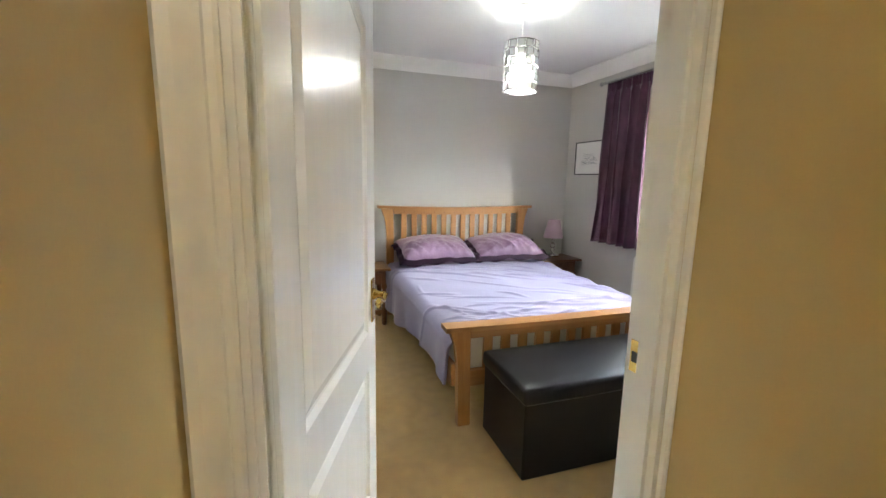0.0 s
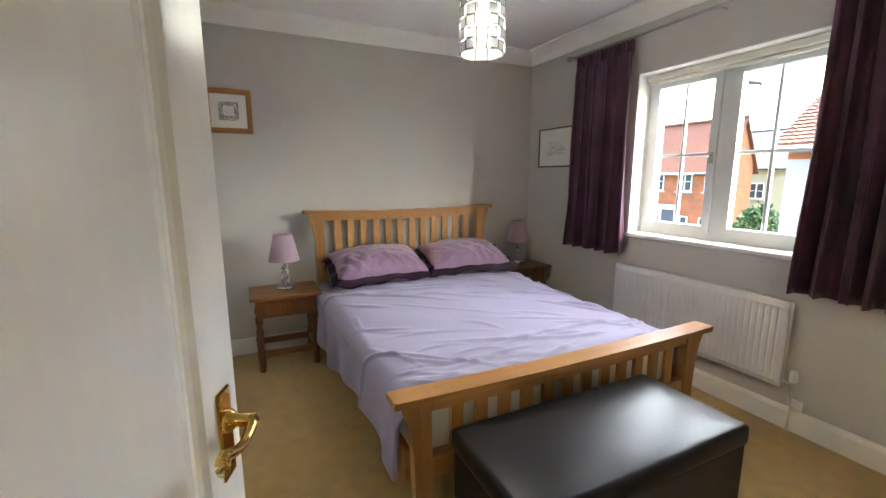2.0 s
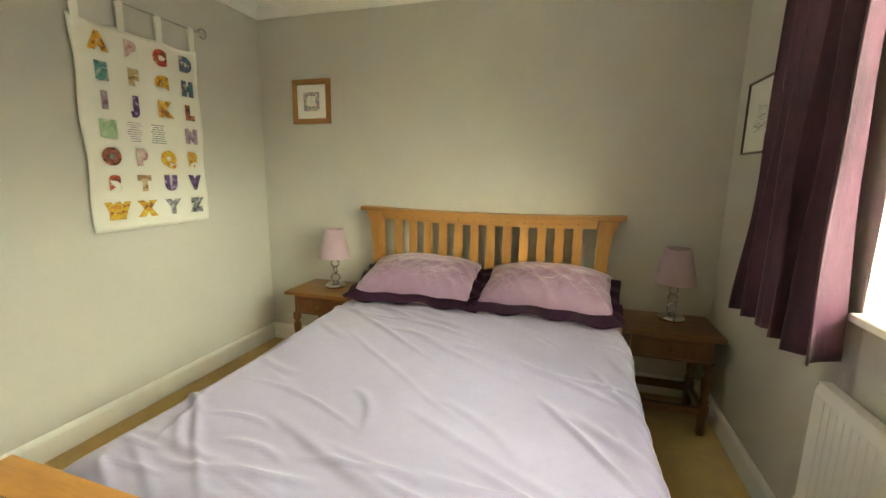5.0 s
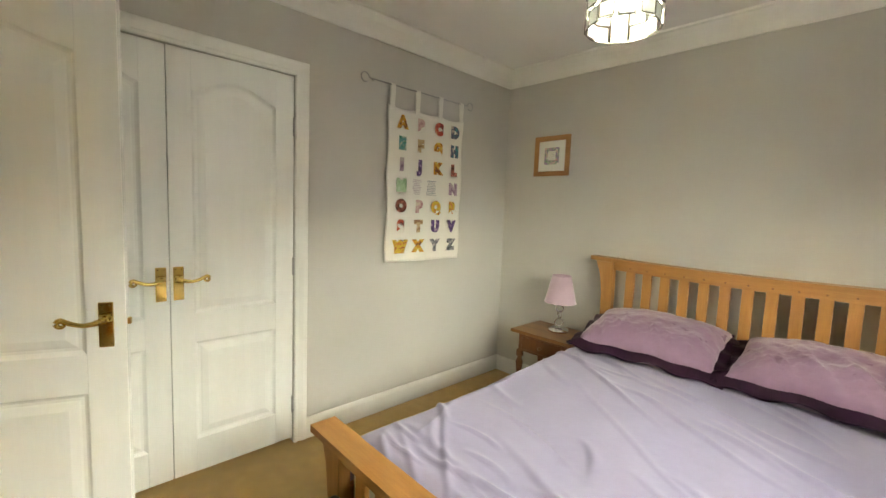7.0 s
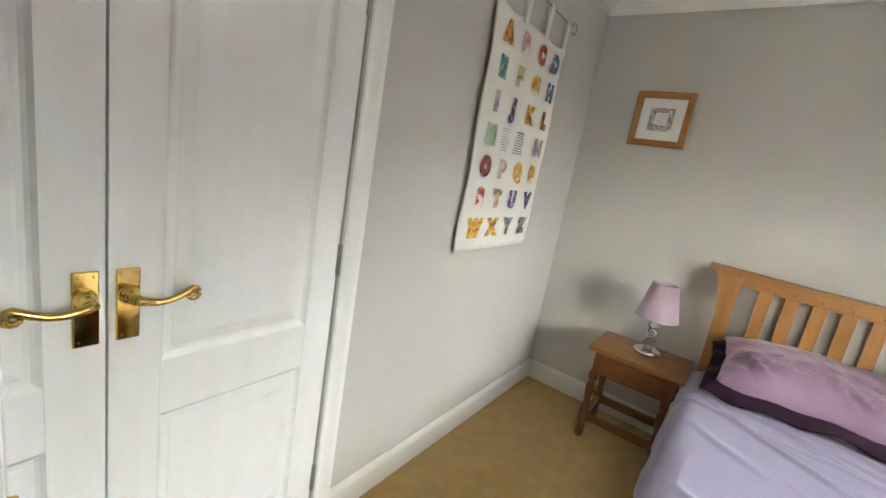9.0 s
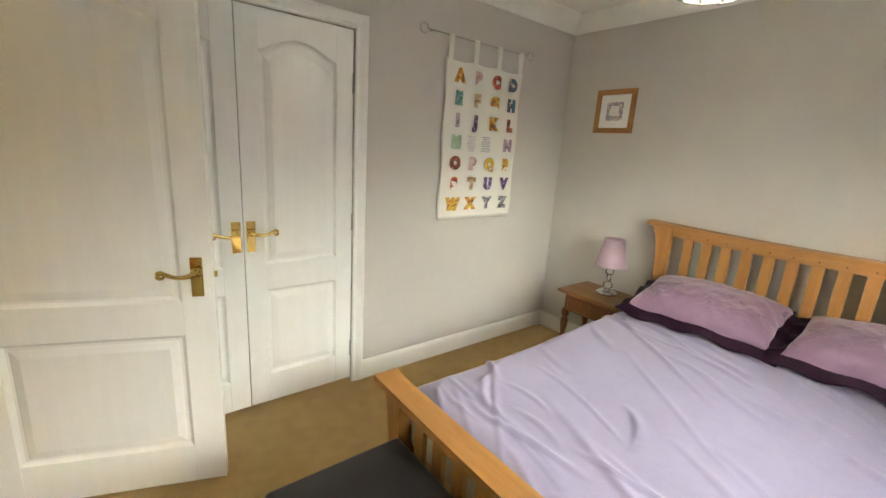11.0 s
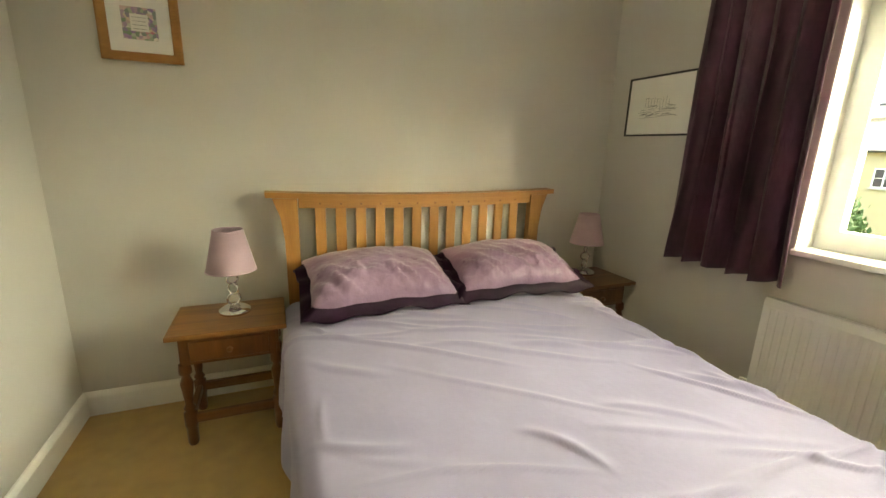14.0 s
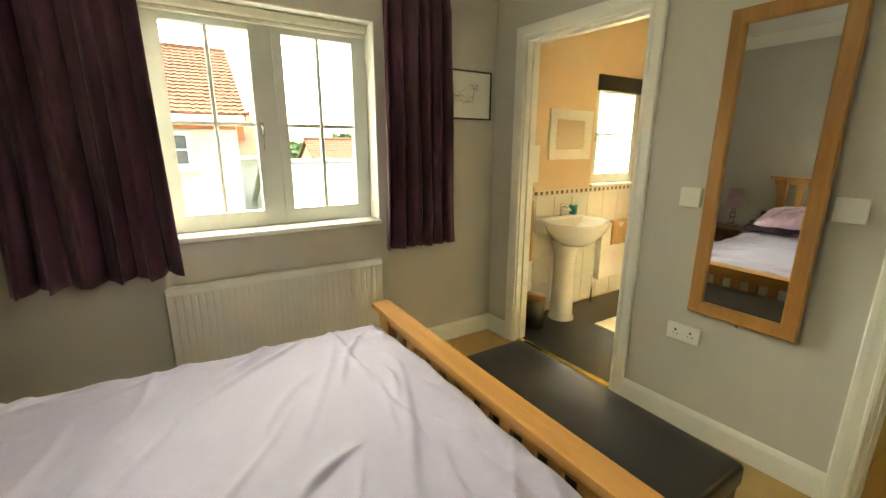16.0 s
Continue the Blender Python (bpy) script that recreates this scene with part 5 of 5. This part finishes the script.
cab = thing("wall_cabinet", (0, 0, 0), "small white wall cabinet seen edge on", "cabinet")
cab.matrix_world = on_wall((BW - 0.002, 2.80, 1.08), (0, -1, 0), (-1, 0, 0))
part("body", box(0, 0, 0, 0.14, 0.06, 0.27, 0.004), TRIM, cab)
mt = thing("bath_mat", (2.45, 2.16, FL + 0.006), "cream bath mat on the vinyl floor", "bath mat")
part("mat", box(-0.26, -0.30, 0.0, 0.14, 0.16, 0.014, 0.006, seg=2), mat("cream_bath_mat_pile", (0.66, 0.62, 0.50), 0.95, bump=0.9, bscale=300, sheen=0.3), mt)

# ---- outside ----
GZ = -2.75
bm = bmesh.new()
vs = [bm.verts.new(p) for p in ((3.4, -400, GZ), (600, -400, GZ), (600, 500, GZ), (3.4, 500, GZ))]
bm.faces.new(vs)
fixed("ground", bm, GRASS, "mown grass and gardens reaching to the horizon", "ground")
fixed("road", box(3.6, -60, GZ + 0.002, 9.0, 60, GZ + 0.02), TARMAC, "grey tarmac estate road", "road")
fixed("pavement", box(17.0, 8, GZ + 0.002, 20.6, 60, GZ + 0.03), TARMAC, "grey pavement in front of the terrace", "pavement")


def house_window(parent, x, y, z, w, h, lights=2):
    """A window on a wall facing the bedroom (towards -x)."""
    wd = part("window", walls([(x - 0.03, y - w / 2, z, x, y - w / 2 + 0.06, z + h), (x - 0.03, y + w / 2 - 0.06, z, x, y + w / 2, z + h), (x - 0.03, y - w / 2 + 0.06, z, x, y + w / 2 - 0.06, z + 0.06), (x - 0.03, y - w / 2 + 0.06, z + h - 0.06, x, y + w / 2 - 0.06, z + h)]
              + [(x - 0.03, y - w / 2 + w * k / lights - 0.03, z + 0.06, x, y - w / 2 + w * k / lights + 0.03, z + h - 0.06) for k in range(1, lights)]
              + [(x - 0.02, y - w / 2 + 0.06, z + h / 2 - 0.015, x - 0.002, y + w / 2 - 0.06, z + h / 2 + 0.015)]), UPVC, parent)
    part("pane", box(x - 0.010, y - w / 2 + 0.03, z + 0.03, x - 0.004, y + w / 2 - 0.03, z + h - 0.03), DGLASS, wd)
    part("sill", box(x - 0.09, y - w / 2 - 0.08, z - 0.09, x - 0.001, y + w / 2 + 0.08, z - 0.005), RENDERW, wd)


def pantile_roof(parent, x0, x1, z0, z1, y0, y1, rows, cols, thing_name="roof"):
    """One slope from the eaves (x0, z0) to the ridge (x1, z1): rolled courses that overlap."""
    dx, dz = (x1 - x0) / rows, (z1 - z0) / rows
    L = math.hypot(dx, dz)
    nx_, nz_ = -dz / L, dx / L
    bm = bmesh.new()
    seg = 6
    for r in range(rows):
        ra, rb = [], []
        for k in range(cols * seg + 1):
            y = y0 + (y1 - y0) * k / (cols * seg)
            w = 0.009 * math.sin(2 * math.pi * k / seg) + 0.003 * math.sin(k * 0.7 + r)
            la, lb = 0.042 + w, 0.02 + w
            ra.append(bm.verts.new((x0 + dx * r + nx_ * la, y, z0 + dz * r + nz_ * la)))
            rb.append(bm.verts.new((x0 + dx * (r + 1) + nx_ * lb, y, z0 + dz * (r + 1) + nz_ * lb)))
        rc = [bm.verts.new((v.co.x - nx_ * 0.05, v.co.y, v.co.z - nz_ * 0.05)) for v in ra]
        for k in range(cols * seg):
            bm.faces.new((ra[k], ra[k + 1], rb[k + 1], rb[k]))
            bm.faces.new((rc[k], rc[k + 1], ra[k + 1], ra[k]))
    return part(thing_name, bm, CLAY, parent, "orange terracotta pantiles")


def house(name, x0, x1, y0, y1, eaves, ridge, wallm, roofm, label, tiles=None):
    """A pitched-roof house with its ridge along y."""
    hs = thing(name, (0, 0, 0), label, "house")
    xm = (x0 + x1) / 2
    bm = bmesh.new()
    o = [(x0, GZ), (x1, GZ), (x1, eaves), (xm, ridge - 0.12), (x0, eaves)]
    prism(o, y1 - y0, Matrix.Translation((0, y0, 0)), bm)
    part("wall", bm, wallm, hs)
    ov = 0.25
    k = (ridge - eaves) / (xm - x0)
    bm = bmesh.new()
    prism([(x0 - ov, eaves - ov * k), (xm, ridge), (x1 + ov, eaves - ov * k), (x1 + ov, eaves - ov * k + 0.10), (xm, ridge + 0.10), (x0 - ov, eaves - ov * k + 0.10)], y1 - y0 + 0.3, Matrix.Translation((0, y0 - 0.15, 0)), bm)
    rf = part("roof", bm, roofm, hs)
    if tiles:
        pantile_roof(hs, x0 - ov, xm, eaves - ov * k + 0.10, ridge + 0.10, y0 - 0.16, y1 + 0.16, tiles[0], tiles[1], "roof_tiles")
    part("ridge_tile", tube([(xm, y0 - 0.15, ridge + 0.12), (xm, y1 + 0.15, ridge + 0.12)], 0.09, 10), roofm, rf)
    part("gutter", tube([(x0 - ov - 0.05, y0 - 0.1, eaves - ov * k + 0.02), (x0 - ov - 0.05, y1 + 0.1, eaves - ov * k + 0.02)], 0.055, 8), BLACK if roofm is SLATE else TRIM, hs)
    return hs


wh = house("white_house", 9.7, 13.5, 3.85, 7.25, 1.95, 3.25, RENDERW, CLAY, "white rendered house with an orange pantile roof", (20, 30))
for y in (4.95, 6.3):
    house_window(wh, 9.7, y, 0.95, 0.62, 0.62, 2)
house_window(wh, 9.7, 5.4, -1.35, 1.2, 0.9, 3)
part("porch_roof", box(9.1, 4.7, -0.42, 9.7, 6.1, -0.30, 0.02), CREAM, wh, "pale porch canopy")
part("eaves_brick", box(9.66, 3.87, 1.62, 9.695, 7.23, 1.72), BRICK, wh, "brick dentil course under the eaves")
gar = house("garage", 11.5, 15.5, -0.6, 2.8, -0.5, 0.75, RENDERW, RENDERW, "low white pitched building beside the house")
part("chimney", box(15.9, 2.9, 0.9, 16.5, 3.5, 2.5), BRICK, house("gable_house", 15.4, 19.4, 2.6, 4.6, 1.1, 2.3, RENDERW, CLAY, "pale rendered house with a clay roof"))
house("tiled_barn", 21.0, 27.0, -12.5, -1.2, -0.2, 1.55, CREAM, CLAY, "long low building with an orange tiled roof", (16, 50))
tr = house("brick_terrace", 21.4, 23.6, 15.3, 27.0, 1.9, 4.0, BRICK, CLAY, "orange brick terrace with white windows")
for y in (15.85, 17.3, 18.9, 20.6, 23.0):
    house_window(tr, 21.4, y, 0.55, 0.8, 1.0, 2)
    house_window(tr, 21.4, y + 0.1, -1.9, 0.85, 1.15, 2)
dr = part("door_surround", walls([(21.33, 17.55, GZ, 21.4, 17.72, -0.45), (21.33, 18.48, GZ, 21.4, 18.65, -0.45), (21.30, 17.45, -0.45, 21.4, 18.75, -0.2)]), UPVC, tr, "white door surround")
part("front_door", box(21.36, 17.72, GZ, 21.4, 18.48, -0.45), SLATE, dr, "dark blue front door")
part("lead_flashing", box(21.33, 15.32, 1.68, 21.398, 26.98, 1.76), SLATE, tr)
ch_ = house("cream_house", 30.0, 37.0, 13.0, 24.0, 1.9, 4.3, CREAM, SLATE, "cream rendered house with a grey slate roof")
house_window(ch_, 30.0, 18.4, -0.1, 0.9, 1.0, 2)
house_window(ch_, 30.0, 15.6, -0.1, 0.9, 1.0, 2)

lpz = thing("street_lamp", (7.6, 7.25, GZ), "dark street lamp post with a lantern on a swan neck", "street lamp")
part("post", lathe([(0.12, 0), (0.12, 0.7), (0.09, 0.75), (0.062, 0.85), (0.055, 3.4), (0.075, 3.43), (0.075, 3.48), (0.05, 3.53), (0.046, 4.3), (0.066, 4.32), (0.066, 4.66), (0.03, 4.72), (0, 4.72)], 16), IRON, lpz, "", True)
part("arm", tube([(0, 0, 4.72), (0.0, 0.02, 4.95), (0.0, 0.09, 5.18), (0.0, 0.13, 5.42), (0.0, 0.09, 5.62), (0.0, -0.06, 5.74), (0.0, -0.24, 5.76)], 0.022, 8), IRON, lpz, "", True)
part("crossbar", tube([(0.0, -0.36, 4.1), (0.0, 0.36, 4.1)], 0.022, 8), IRON, lpz)
lt = part("lantern", lathe([(0, 5.80), (0.04, 5.79), (0.06, 5.66), (0.16, 5.60), (0.25, 5.50), (0.27, 5.43), (0, 5.43)], 18, (0, -0.25, 0)), IRON, lpz, "dark lantern hood", True)
part("bowl", lathe([(0, 5.22), (0.14, 5.24), (0.21, 5.33), (0.235, 5.429), (0, 5.429)], 18, (0, -0.25, 0)), PLASTIC, lt, "pale diffuser bowl", True)


def bush(name, x, y, z, rx, rz, n, seed, label, category, trunk=0.0):
    b0 = thing(name, (x, y, z), label, category)
    rnd = random.Random(seed)
    bm = bmesh.new()
    for i in range(n):
        d = Vector((rnd.gauss(0, 1), rnd.gauss(0, 1), rnd.gauss(0, 1))).normalized() * (0.55 + 0.45 * rnd.random() ** 0.4) * (0.85 + 0.3 * noise.noise(Vector((i * 0.11, seed, 0))))
        p = Vector((d.x * rx, d.y * rx, trunk + rz * (1 + d.z) * 0.97 + 0.02))
        s = rx * rnd.uniform(0.09, 0.16)
        q = Euler((rnd.uniform(0, 6), rnd.uniform(0, 6), rnd.uniform(0, 6)))
        vs = [bm.verts.new(p + q.to_matrix() @ Vector(v) * s) for v in ((-1, 0, 0), (0, -0.5, 0.1), (1, 0, 0), (0, 0.5, 0.15))]
        bm.faces.new(vs)
    part("crown", bm, LEAF, b0)
    part("trunk", tube([(0, 0, 0), (0.03, 0.0, (trunk + rz) * 0.6), (0, 0.02, trunk + rz)], [rx * 0.09, rx * 0.07, rx * 0.04], 8), BARK, b0)
    for k in range(5):
        a = k * 1.257
        part("limb", tube([(0, 0, trunk + rz * 0.4), (rx * 0.3 * math.cos(a), rx * 0.3 * math.sin(a), trunk + rz * 0.9), (rx * 0.6 * math.cos(a), rx * 0.6 * math.sin(a), trunk + rz * 1.3)], [rx * 0.04, rx * 0.03, rx * 0.015], 6), BARK, b0)
    return b0


bush("round_bush", 16.8, 11.25, GZ, 0.95, 1.7, 1700, 3, "round clipped green bush", "bush")
bush("round_bush", 14.5, 8.9, GZ, 0.7, 0.8, 900, 5, "low round green bush", "bush")
bush("garden_hedge", 15.5, -2.9, GZ, 1.3, 1.25, 1600, 8, "green garden bush by the low building", "bush")
for i, (x, y, r) in enumerate(((40, -9.5, 3.2), (42, -15.5, 3.6), (44, -22, 3.4), (38, -3.5, 2.6), (45, -30, 4.0))):
    bush("tree", x, y, GZ, r, r * 0.78, 1500, 20 + i, "leafy green tree beyond the roofs", "tree", 0.6)
